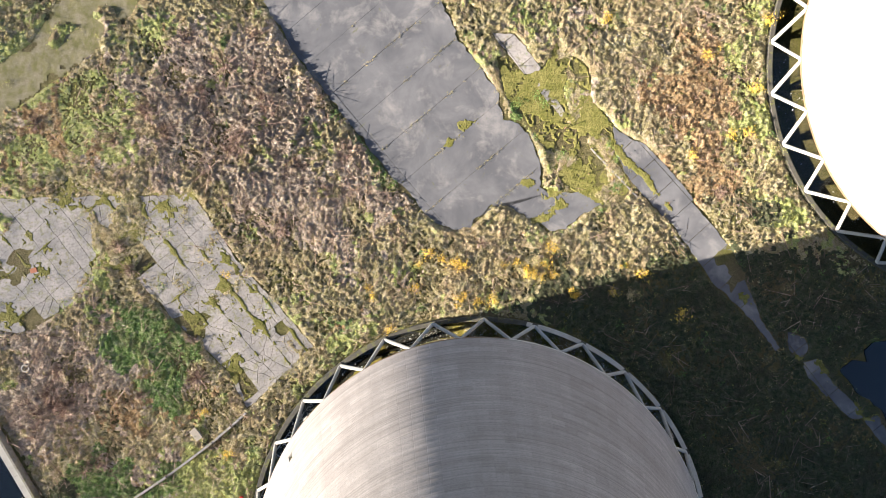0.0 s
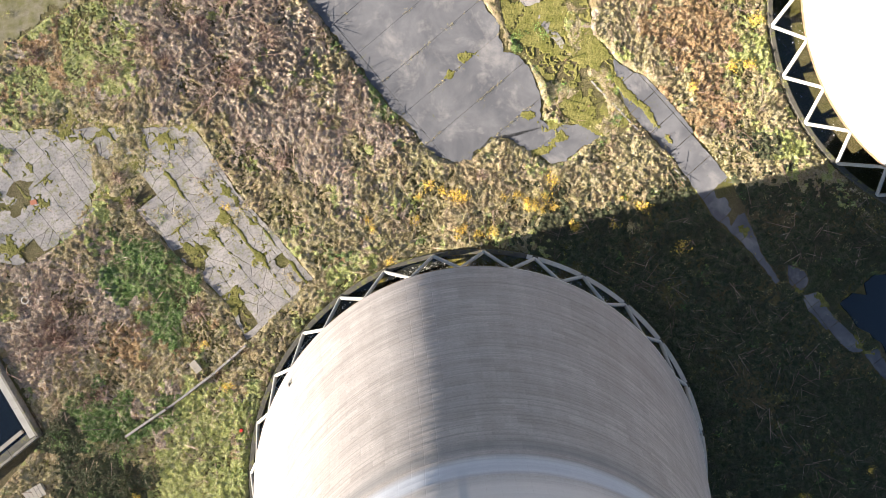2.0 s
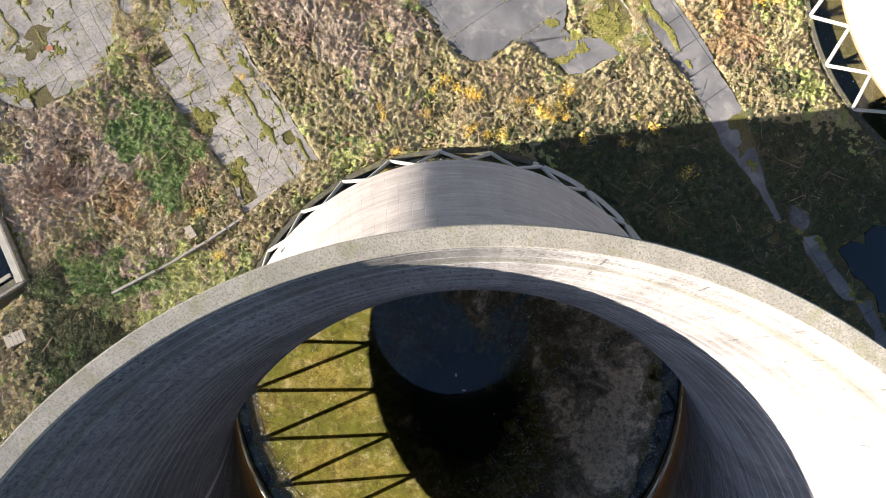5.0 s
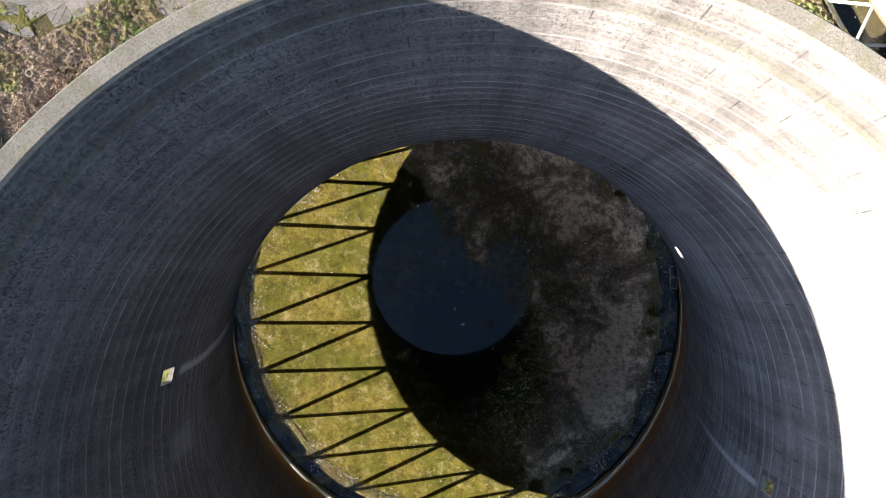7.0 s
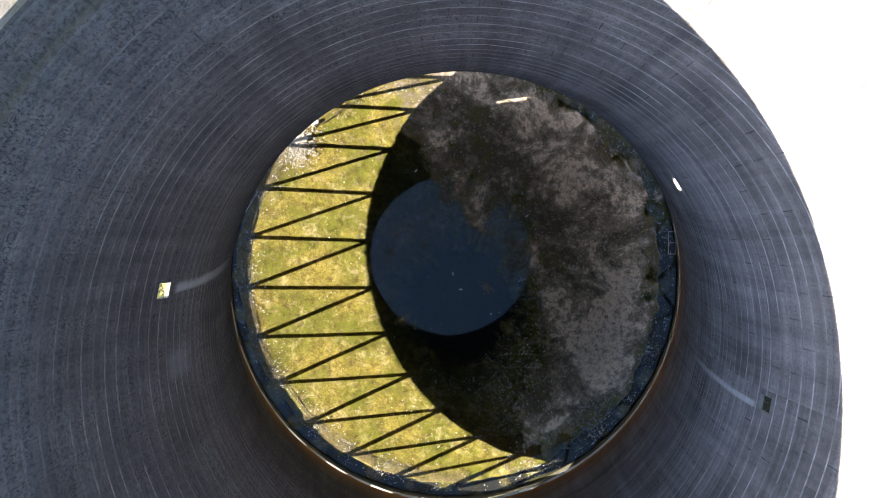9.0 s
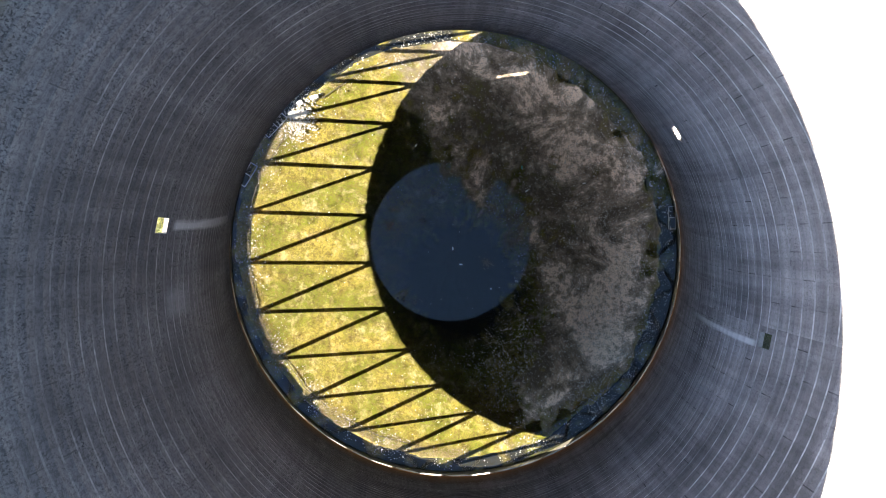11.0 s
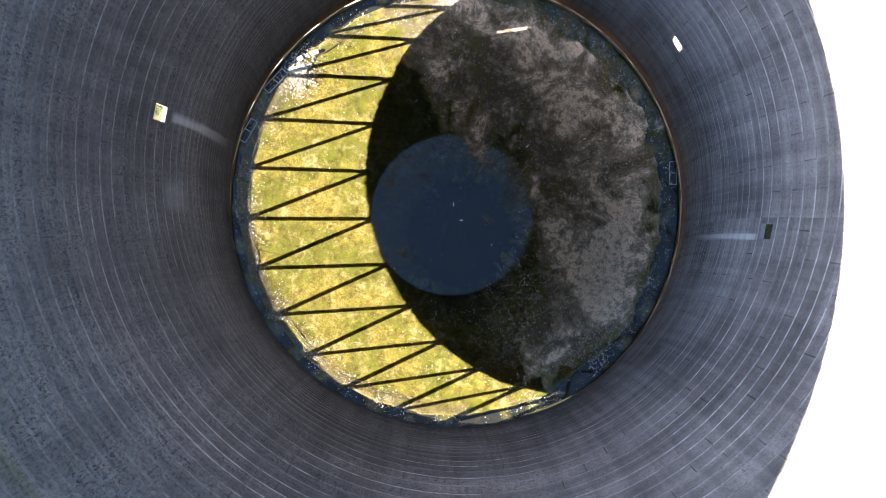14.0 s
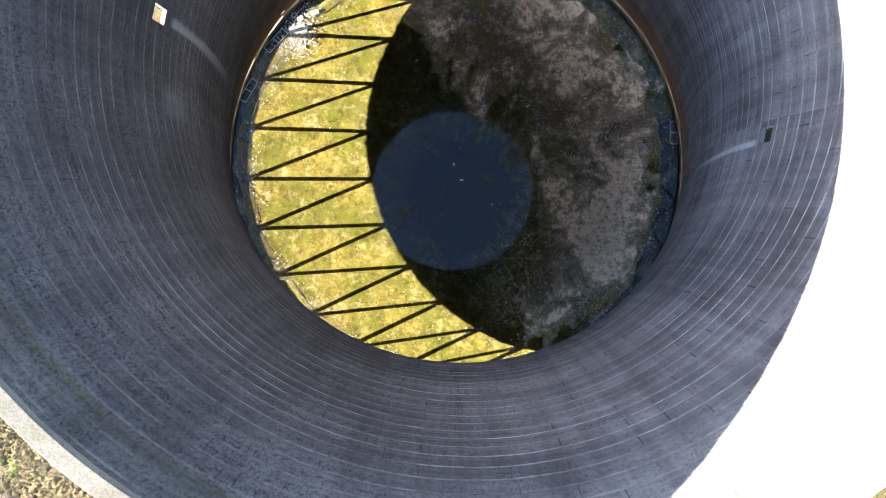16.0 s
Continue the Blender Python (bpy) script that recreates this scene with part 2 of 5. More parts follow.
def moss():
    k = Nodes("moss")
    v = k.place()
    mid, fine = k.noise(v, 0.8, 5, 0.7), k.noise(v, 6.0, 6, 0.8)
    col = k.mix(k.ramp(mid, [(0.38, 0.0), (0.62, 1.0)]), (0.15, 0.145, 0.035), (0.28, 0.245, 0.085))
    col = k.mix(k.ramp(fine, [(0.4, 0.7), (0.6, 0.0)]), col, (0.045, 0.05, 0.014))
    return k.done(col, 0.95, fine, 0.06, 0.9, 0.1)


M_MOSS = moss()


def dust(name, pale, dull):
    k = Nodes(name)
    v = k.place()
    mid, fine = k.noise(v, 0.7, 6, 0.7), k.noise(v, 6.0, 6, 0.8)
    col = k.mix(k.ramp(mid, [(0.38, 0.0), (0.62, 1.0)]), pale, dull)
    col = k.mix(k.ramp(fine, [(0.4, 0.6), (0.6, 0.0)]), col, (0.12, 0.105, 0.06))
    return k.done(col, 0.95, fine, 0.05, 0.8, 0.1)


M_DUST = dust("pale_rubble_ground", (0.30, 0.265, 0.20), (0.20, 0.175, 0.105))
M_TRACK = dust("trodden_earth", (0.27, 0.235, 0.165), (0.15, 0.145, 0.055))


def leaves(name, stops, rough=0.7, gain=2.1):
    k = Nodes(name)
    g = k.add("NewGeometry")
    n, spot = k.noise(k.place(), 0.28, 3, 0.6), k.noise(k.place(), 1.1, 2, 0.5)
    lone = g.outputs["Random Per Island"]
    f = k.math("ADD", k.math("MULTIPLY", lone, 0.35), k.math("MULTIPLY", k.math("SUBTRACT", n, 0.35), 1.1))
    f = k.math("ADD", f, k.math("MULTIPLY", k.math("SUBTRACT", spot, 0.35), 1.1))
    own = k.math("FRACT", k.math("MULTIPLY", lone, 37.7))
    col = k.mix(1.0, k.ramp(f, stops), k.ramp(own, [(0.0, 0.55), (0.6, 1.0), (1.0, 1.0)]), "MULTIPLY")
    return k.done(k.mix(1.0, col, (gain, gain, gain), "MULTIPLY"), rough, specular=0.25)


M_BROWN = leaves("dry_bramble", [(0.0, (0.075, 0.055, 0.028)), (0.25, (0.18, 0.125, 0.07)), (0.45, (0.22, 0.175, 0.085)), (0.62, (0.15, 0.14, 0.04)), (0.8, (0.30, 0.23, 0.14)), (1.0, (0.26, 0.12, 0.05))], gain=2.5)
M_GREEN = leaves("green_nettle", [(0.0, (0.025, 0.045, 0.014)), (0.4, (0.065, 0.12, 0.03)), (0.7, (0.12, 0.185, 0.05)), (1.0, (0.20, 0.215, 0.085))], gain=2.0)
M_OLIVE = leaves("olive_scrub", [(0.0, (0.06, 0.06, 0.022)), (0.3, (0.13, 0.12, 0.045)), (0.5, (0.19, 0.165, 0.07)), (0.7, (0.27, 0.22, 0.12)), (0.85, (0.34, 0.29, 0.19)), (1.0, (0.14, 0.14, 0.045))])
M_YELLOW = leaves("yellow_leaves", [(0.0, (0.16, 0.12, 0.02)), (0.4, (0.34, 0.24, 0.035)), (0.7, (0.46, 0.31, 0.04)), (1.0, (0.26, 0.2, 0.05))])
M_RUST = leaves("rusty_bracken", [(0.0, (0.07, 0.048, 0.024)), (0.3, (0.17, 0.10, 0.05)), (0.5, (0.26, 0.135, 0.06)), (0.65, (0.16, 0.14, 0.05)), (0.8, (0.29, 0.22, 0.14)), (1.0, (0.33, 0.26, 0.17))], gain=2.0)
M_GRASS = leaves("rough_grass", [(0.0, (0.08, 0.09, 0.02)), (0.35, (0.16, 0.165, 0.035)), (0.65, (0.25, 0.235, 0.06)), (1.0, (0.34, 0.29, 0.13))], gain=2.4)
M_STEM = leaves("dead_stems", [(0.0, (0.045, 0.028, 0.022)), (0.4, (0.13, 0.082, 0.065)), (0.75, (0.24, 0.17, 0.135)), (1.0, (0.42, 0.36, 0.30))], gain=1.9)
M_STONE = leaves("rubble_stone", [(0.0, (0.25, 0.23, 0.19)), (0.6, (0.42, 0.40, 0.35)), (1.0, (0.6, 0.58, 0.53))], gain=1.1)


def thicket(name, colours, tint, gain=1.58):
    """Matted undergrowth seen as one rough surface."""
    k = Nodes(name)
    v = k.place()
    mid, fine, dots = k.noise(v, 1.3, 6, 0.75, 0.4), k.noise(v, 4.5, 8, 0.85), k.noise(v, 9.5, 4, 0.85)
    f = k.math("ADD", k.math("MULTIPLY", mid, 0.6), k.math("MULTIPLY", fine, 0.4))
    step = 0.28 / (len(colours) - 1)
    col = k.ramp(f, [(0.36 + step * i, c) for i, c in enumerate(colours)])
    col = k.mix(k.ramp(k.noise(v, 0.35, 4, 0.6), [(0.45, 0.0), (0.62, 0.55)]), col, tint)
    col = k.mix(1.0, col, (gain, gain, gain * 1.12), "MULTIPLY")
    # dark dots paint the shaded gaps between the plants
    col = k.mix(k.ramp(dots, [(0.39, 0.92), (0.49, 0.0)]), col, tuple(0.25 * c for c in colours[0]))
    return k.done(col, 0.95, k.math("ADD", fine, dots), 0.35, 1.0, 0.0)


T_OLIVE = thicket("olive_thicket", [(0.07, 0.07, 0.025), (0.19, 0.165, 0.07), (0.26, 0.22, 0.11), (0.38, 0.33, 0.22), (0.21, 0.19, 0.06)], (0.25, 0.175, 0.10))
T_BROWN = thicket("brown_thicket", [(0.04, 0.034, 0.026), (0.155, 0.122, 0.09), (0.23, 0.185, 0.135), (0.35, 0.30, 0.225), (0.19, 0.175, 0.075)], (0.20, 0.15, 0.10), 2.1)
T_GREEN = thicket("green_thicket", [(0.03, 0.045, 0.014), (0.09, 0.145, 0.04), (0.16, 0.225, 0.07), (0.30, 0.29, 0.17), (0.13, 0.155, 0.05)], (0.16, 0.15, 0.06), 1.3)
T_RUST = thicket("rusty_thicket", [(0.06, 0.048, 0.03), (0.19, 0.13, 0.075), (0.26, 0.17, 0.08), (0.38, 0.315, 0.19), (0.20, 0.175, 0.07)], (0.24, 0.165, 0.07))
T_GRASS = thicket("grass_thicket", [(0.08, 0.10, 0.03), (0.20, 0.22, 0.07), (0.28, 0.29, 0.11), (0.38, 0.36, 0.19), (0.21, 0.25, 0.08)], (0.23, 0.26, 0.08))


M_RUBBLE = leaves("dull_rubble", [(0.0, (0.12, 0.105, 0.08)), (0.6, (0.22, 0.20, 0.165)), (1.0, (0.34, 0.31, 0.27))], gain=1.0)
M_CRUST = leaves("dead_weed_crust", [(0.0, (0.12, 0.09, 0.035)), (0.5, (0.22, 0.17, 0.075)), (1.0, (0.34, 0.28, 0.15))], gain=1.0)
# scrub colours darkened to paint the tower's shade; also serve the dark thorn
T_DARK = thicket("shade_and_thorn_thicket", [(0.035, 0.042, 0.025), (0.085, 0.10, 0.05), (0.12, 0.135, 0.065), (0.20, 0.18, 0.115), (0.10, 0.12, 0.045)], (0.11, 0.095, 0.06), 0.85)
M_DARKLEAF = leaves("shade_and_thorn_leaves", [(0.0, (0.03, 0.04, 0.02)), (0.5, (0.09, 0.11, 0.045)), (0.8, (0.15, 0.155, 0.07)), (1.0, (0.26, 0.21, 0.09))], gain=0.9)


def pond_bed():
    k = Nodes("algae_and_mud")
    v = k.place()
    big, mid, fine = k.noise(v, 0.13, 5, 0.65, 0.6), k.noise(v, 0.7, 6, 0.7, 0.4), k.noise(v, 5.0, 6, 0.8)
    algae = k.mix(k.ramp(big, [(0.44, 0.0), (0.62, 1.0)]), (0.14, 0.155, 0.014), (0.33, 0.262, 0.065))
    algae = k.mix(k.ramp(mid, [(0.53, 0.0), (0.68, 0.7)]), algae, (0.44, 0.37, 0.17))
    algae = k.mix(k.ramp(fine, [(0.40, 0.85), (0.53, 0.0)]), algae, (0.10, 0.09, 0.018))
    algae = k.mix(k.ramp(k.noise(v, 0.33, 7, 0.75, 0.4), [(0.53, 0.0), (0.64, 0.6)]), algae, (0.50, 0.42, 0.27))
    algae = k.mix(k.ramp(k.noise(v, 1.7, 7, 0.8), [(0.41, 0.8), (0.52, 0.0)]), algae, (0.13, 0.10, 0.03))
    algae = k.mix(0.85, algae, k.ramp(k.noise(v, 0.55, 7, 0.75, 0.5), [(0.36, (0.50, 0.44, 0.36)), (0.50, (0.95, 0.95, 0.9)), (0.64, (1.15, 1.12, 1.2))]), "MULTIPLY")
    zz = k.add("SeparateXYZ", Vector=k.add("NewGeometry").outputs["Position"]).outputs[2]
    patch = k.noise(v, 0.12, 8, 0.78, 0.5)
    drier = k.math("ADD", k.math("MULTIPLY", zz, 1.3), k.math("MULTIPLY", patch, 1.5))
    mud = k.mix(k.ramp(drier, [(0.80, 0.0), (0.98, 0.45), (1.10, 1.0)]), (0.10, 0.08, 0.055), (0.80, 0.655, 0.51))
    mud = k.mix(k.ramp(k.noise(v, 1.1, 8, 0.85), [(0.40, 0.85), (0.52, 0.0)]), mud, (0.11, 0.09, 0.062))
    mud = k.mix(k.ramp(k.noise(v, 4.5, 8, 0.9), [(0.52, 0.0), (0.60, 0.75)]), mud, (0.17, 0.145, 0.11))
    mud = k.mix(k.ramp(k.noise(v, 7.0, 6, 0.9), [(0.60, 0.0), (0.66, 0.8)]), mud, (0.62, 0.58, 0.52))
    z = k.add("SeparateXYZ", Vector=k.add("NewGeometry").outputs["Position"]).outputs[2]
    level = k.math("ADD", k.math("MULTIPLY", z, 3.2), k.math("ADD", k.math("MULTIPLY", mid, 0.9), k.math("MULTIPLY", fine, 0.35)))
    dry = k.ramp(level, [(0.40, 0.0), (0.90, 1.0)])
    col = k.mix(dry, algae, mud)
    col = k.mix(k.ramp(k.math("ADD", z, 1.0), [(0.55, 1.0), (0.76, 0.0)]), col, (0.016, 0.016, 0.013))
    return k.done(col, 0.9, k.math("ADD", fine, mid), 0.06, 0.8, 0.2)


M_BED = pond_bed()


def water():
    k = Nodes("still_water")
    n = k.noise(k.place(), 2.0, 2, 0.5)
    gloss = k.add("BsdfGlossy", Roughness=0.015)
    clear = k.add("BsdfTransparent")
    clear.inputs[0].default_value = (0.88, 0.89, 0.80, 1)
    bump = k.add("Bump", Height=n, Strength=0.05, Distance=0.004)
    k.t.links.new(bump.outputs[0], gloss.inputs["Normal"])
    f = k.add("Fresnel", IOR=1.6)
    m = k.add("MixShader", Fac=f.outputs[0])
    k.t.links.new(clear.outputs[0], m.inputs[1]), k.t.links.new(gloss.outputs[0], m.inputs[2])
    k.t.links.new(m.outputs[0], k.out.inputs["Surface"])
    return k.m


M_WATER = water()


def plain(name, colour, rough=0.6, metal=0.0, gloss=0.3):
    k = Nodes(name)
    n = k.noise(k.place(), 6.0, 5, 0.7)
    k.b.inputs["Metallic"].default_value = metal
    return k.done(k.mix(k.ramp(n, [(0.35, 0.0), (0.7, 0.5)]), colour, tuple(0.55 * c for c in colour)), rough, n, 0.01, 0.3, gloss)


M_SILT = plain("black_weedy_silt", (0.10, 0.09, 0.06), 0.95, 0.0, 0.05)
M_DARKPOOL = plain("tank_silt", (0.004, 0.006, 0.010), 0.9, 0.0, 0.0)
M_RED = plain("red_paint", (0.55, 0.03, 0.02), 0.45)
M_STEEL = plain("galvanised_steel", (0.42, 0.43, 0.44), 0.5, 0.6)
M_RUSTY = plain("rusty_iron", (0.16, 0.09, 0.055), 0.85)
M_TIMBER = plain("grey_timber", (0.33, 0.29, 0.24), 0.85)
M_BRICKRED = plain("fired_clay", (0.36, 0.13, 0.07), 0.85)
M_PLASTIC = plain("white_plastic", (0.75, 0.75, 0.72), 0.4)
M_TEAL = plain("teal_plastic", (0.08, 0.42, 0.33), 0.4)
M_RUBBER = plain("black_rubber", (0.02, 0.02, 0.02), 0.8)


# ---- mesh helpers ----
def mesh_from(name, verts, faces, material, smooth=False):
    me = bpy.data.meshes.new(name)
    me.from_pydata([tuple(v) for v in verts], [], faces)
    me.materials.append(material)
    if smooth:
        me.polygons.foreach_set("use_smooth", [True] * len(me.polygons))
    me.update()
    return me


def hung(name, me, parent, label=""):
    """A mesh object as a part under parent."""
    ob = new(name, me)
    ob.parent = parent
    return tagged(ob, label)


def part(name, bm, material, parent, label=""):
    me = bpy.data.meshes.new(name)
    bm.to_mesh(me)
    bm.free()
    me.materials.append(material)
    return hung(name, me, parent, label)


def empty(name, x, y, z, turn=0.0):
    ob = new(name)
    ob.empty_display_size = 0.3
    ob.matrix_basis = pose(x, y, z, 0, 0, turn)
    return ob


def add_box(bm, lo, hi, bevel=0.0):
    size = [h - l for l, h in zip(lo, hi)]
    m = Matrix.LocRotScale([(l + h) / 2 for l, h in zip(lo, hi)], None, size)
    made = bmesh.ops.create_cube(bm, size=1.0, matrix=m)
    if bevel:
        edges = list({e for v in made["verts"] for e in v.link_edges})
        bmesh.ops.bevel(bm, geom=edges, offset=bevel, segments=1, affect="EDGES")


def add_rod(bm, a, b, r0, r1=None, sides=8):
    a, b = Vector(a), Vector(b)
    d = b - a
    m = Matrix.Translation((a + b) / 2) @ d.to_track_quat("Z", "Y").to_matrix().to_4x4()
    bmesh.ops.create_cone(bm, cap_ends=True, segments=sides, radius1=r0, radius2=r0 if r1 is None else r1, depth=d.length, matrix=m)


def rnoise(x, y, s, seed=0.0):
    return noise.noise((x * s + seed, y * s - seed, seed))


def inside(poly, x, y):
    """Which of the points lie in the polygon."""
    x, y = np.asarray(x, float), np.asarray(y, float)
    c = np.zeros(x.shape, bool)
    for (x0, y0), (x1, y1) in zip(poly, poly[1:] + poly[:1]):
        hit = ((y0 > y) != (y1 > y)) & (x < (x1 - x0) * (y - y0) / ((y1 - y0) or 1e-9) + x0)
        c ^= hit
    return c


def clip(poly, px, py, nx, ny):
    """The part of a polygon on the inner side of a line through (px, py) with outward normal (nx, ny)."""
    out = []
    for a, b in zip(poly, poly[1:] + poly[:1]):
        da, db = (a[0] - px) * nx + (a[1] - py) * ny, (b[0] - px) * nx + (b[1] - py) * ny
        if da <= 0:
            out.append(a)
        if da * db < 0:
            s = da / (da - db)
            out.append((a[0] + s * (b[0] - a[0]), a[1] + s * (b[1] - a[1])))
    return out


def ragged(poly, step, amp, seed):
    """A polygon with its edges cut into short, uneven bits."""
    out = []
    for (x0, y0), (x1, y1) in zip(poly, poly[1:] + poly[:1]):
        n = max(1, int(math.hypot(x1 - x0, y1 - y0) / step))
        for i in range(n):
            x, y = x0 + (x1 - x0) * i / n, y0 + (y1 - y0) * i / n
            out.append((x + amp * (rnoise(x, y, 0.9, seed) + rnoise(x, y, 0.3, seed + 5) + 0.45 * rnoise(x, y, 2.7, seed + 8)), y + amp * (rnoise(x, y, 0.9, seed + 11) + rnoise(x, y, 0.3, seed + 17) + 0.45 * rnoise(x, y, 2.7, seed + 20))))
    return out


def area(poly):
    return 0.5 * sum(a[0] * b[1] - a[1] * b[0] for a, b in zip(poly, poly[1:] + poly[:1]))


def prism(name, poly, z0, z1, material, tilt=0.0):
    """A flat piece with a chamfered top edge."""
    if area(poly) < 0:
        poly = poly[::-1]
    n = len(poly)
    cx, cy = sum(p[0] for p in poly) / n, sum(p[1] for p in poly) / n
    k = 0.985
    v = [(x, y, z0) for x, y in poly] + [(x, y, z1 - 0.012 + tilt * (x - cx)) for x, y in poly] + [(cx + (x - cx) * k, cy + (y - cy) * k, z1 + tilt * (x - cx)) for x, y in poly]
    f = [[i, (i + 1) % n, n + (i + 1) % n, n + i] for i in range(n)] + [[n + i, n + (i + 1) % n, 2 * n + (i + 1) % n, 2 * n + i] for i in range(n)] + [[2 * n + i for i in range(n)]]
    return mesh_from(name, v, f, material)


def voronoi_cells(seeds, gap, reach):
    """Convex cells round the seeds, each shrunk by gap."""
    cells = []
    for i, (x, y) in enumerate(seeds):
        c = [(x - reach, y - reach), (x + reach, y - reach), (x + reach, y + reach), (x - reach, y + reach)]
        for j, (u, v) in enumerate(seeds):
            d = math.hypot(u - x, v - y)
            if i != j and d < 2.2 * reach:
                nx, ny = (u - x) / d, (v - y) / d
                c = clip(c, x + nx * (d / 2 - gap), y + ny * (d / 2 - gap), nx, ny)
                if len(c) < 3:
                    break
        cells.append(c)
    return cells


def clip_to(poly, cell):
    """Polygon within a convex cell."""
    if area(cell) < 0:
        cell = cell[::-1]
    for a, b in zip(cell, cell[1:] + cell[:1]):
        poly = clip(poly, a[0], a[1], b[1] - a[1], a[0] - b[0])
        if len(poly) < 3:
            return []
    return poly


def vnoise(x, y, s, seed):
    """Smooth value noise on arrays, 0 to 1."""
    table = np.random.RandomState(seed).rand(64, 64)
    x, y = np.asarray(x) * s + 100.3, np.asarray(y) * s + 200.7
    i, j = np.floor(x).astype(int), np.floor(y).astype(int)
    f, g = x - i, y - j
    f, g = f * f * (3 - 2 * f), g * g * (3 - 2 * g)
    t = lambda a, b: table[a % 64, b % 64]
    return (t(i, j) * (1 - f) + t(i + 1, j) * f) * (1 - g) + (t(i, j + 1) * (1 - f) + t(i + 1, j + 1) * f) * g


def hump(x, y, cx, cy, rx, ry):
    return np.exp(-(((x - cx) / rx) ** 2 + ((y - cy) / ry) ** 2))


# ---- plan ----
TOWER_A, TOWER_B = (5.35, -48.46), (82.3, 23.14)
GROUND = 0.5
FEET_R, FEET_N = 34.1, 28
YARD = [(-0.8, -0.1), (1.4, -0.9), (3.9, -0.5), (6.0, 1.0), (7.2, 2.9), (9.3, 2.9), (11.4, 1.6), (14.0, 0.2), (15.5, -1.3), (18.2, -0.9), (20.7, 1.4), (23.6, 2.7), (20.7, 4.7), (16.9, 4.2), (14.4, 5.2), (14.6, 7.5), (13.8, 10.8), (11.4, 15.0), (8.9, 15.4), (7.9, 19.6), (5.5, 22.9), (2.3, 27.0), (-4, 42), (-36, 42), (-26, 32.0), (-22.1, 25.4), (-17.9, 20.0), (-14.2, 15.4), (-10.8, 10.8), (-7.1, 6.2), (-3.3, 2.5)]
PAD = [(-29.4, -27.9), (-19.4, -18.4), (-30.8, -5.5), (-37.1, 4.2), (-50.1, 4.0), (-75.0, 3.2), (-75.0, -14.0), (-63.2, -16.5), (-55.6, -12.3), (-50.5, -6.8), (-46.2, -7.6), (-39.5, -15.2), (-32.4, -21.9)]
ROAD = [(25.2, 14.3), (27.7, 12.5), (29.8, 11.7), (34.9, 6.3), (42.6, -3.4), (45.5, -9.8), (47.7, -14.7), (50.4, -18.8), (49.8, -19.2), (46.8, -15.2), (43.1, -11.6), (39.7, -8.4), (37.6, -5.1), (35.0, -1.3), (30.8, 2.9), (27.0, 7.5), (25.7, 10.0)]
ROAD_FAR = [[(51.5, -16.2), (54.1, -17.3), (54.8, -18.7), (53.7, -20.5), (51.8, -19.1)], [(53.9, -20.9), (56.0, -20.3), (58.4, -24.1), (62.2, -27.6), (63.2, -29.3), (61.3, -29.4), (57.7, -26.2), (54.8, -23.2)], [(63.3, -29.7), (65.1, -29.0), (68.5, -33.9), (74.5, -43), (72, -44), (65.8, -32.8)]]
ROAD_END = [(7.3, 27.9), (10.5, 27.9), (14.3, 22.9), (13.5, 21.9), (12.0, 22.1), (10.1, 24.4)]
ROAD_BIT = [(13.7, 20.6), (14.9, 20.9), (18.3, 16.4), (18.1, 15.4), (15.1, 18.1)]
PUDDLE = [(59.1, -22.3), (61.3, -20.4), (63.4, -20.6), (62.9, -19.1), (64.3, -18.0), (70.5, -16.0), (75, -22), (73.3, -31.1), (66.9, -30.6), (65.5, -27.7), (62.1, -25.6), (60.9, -23.7)]
TRACK = [(-80, 7.0), (-66, 15.0), (-48.0, 28.0), (-40.0, 40.0), (-52, 40), (-60.7, 26.4), (-80, 14.5)]
TANK = [(-60.2, -42.0), (-68.6, -27.2)]


def ground_z(x, y):
    return GROUND + 0.16 * rnoise(x, y, 0.10, 3.0) + 0.07 * rnoise(x, y, 0.5, 9.0)


def tower_clear(x, y, r):
    return (np.hypot(x - TOWER_A[0], y - TOWER_A[1]) > r) & (np.hypot(x - TOWER_B[0], y - TOWER_B[1]) > r)


# ---- ground ----
def make_ground():
    far = [130, 180, 260, 400, 700, 1300, 2600]
    xs = np.array([-f for f in far[::-1]] + list(np.arange(-85, 120.5, 1.0)) + [x + 20 for x in far])
    ys = np.array([-f - 20 for f in far[::-1]] + list(np.arange(-118, 62.5, 1.0)) + far)
    verts, w, h = [], len(xs), len(ys)
    radius = np.zeros((h, w))
    for j, y in enumerate(ys):
        for i, x in enumerate(xs):
            px, py = float(x), float(y)
            r_low = 1e9
            for cx, cy in (TOWER_A, TOWER_B):
                r = math.hypot(px - cx, py - cy)
                if abs(r - 34.5) < 0.72:
                    px, py = cx + (px - cx) * 34.5 / r, cy + (py - cy) * 34.5 / r
                    r = 34.5
                r_low = min(r, r_low)
            radius[j, i] = r_low
            verts.append((px, py, ground_z(px, py)))
    faces = []
    for j in range(h - 1):
        for i in range(w - 1):
            if max(radius[j, i], radius[j, i + 1], radius[j + 1, i + 1], radius[j + 1, i]) > 34.51:
                a = j * w + i
                faces.append((a, a + 1, a + w + 1, a + w))
    tagged(new("ground", mesh_from("ground", verts, faces, M_SOIL, True)), "olive and brown scrubland soil with moss and straw", "ground", kind="structure")


make_ground()


# ---- cooling towers ----
THROAT_R, THROAT_Z, RIM_Z, LIP_Z = 19.35, 66.0, 89.0, 7.0


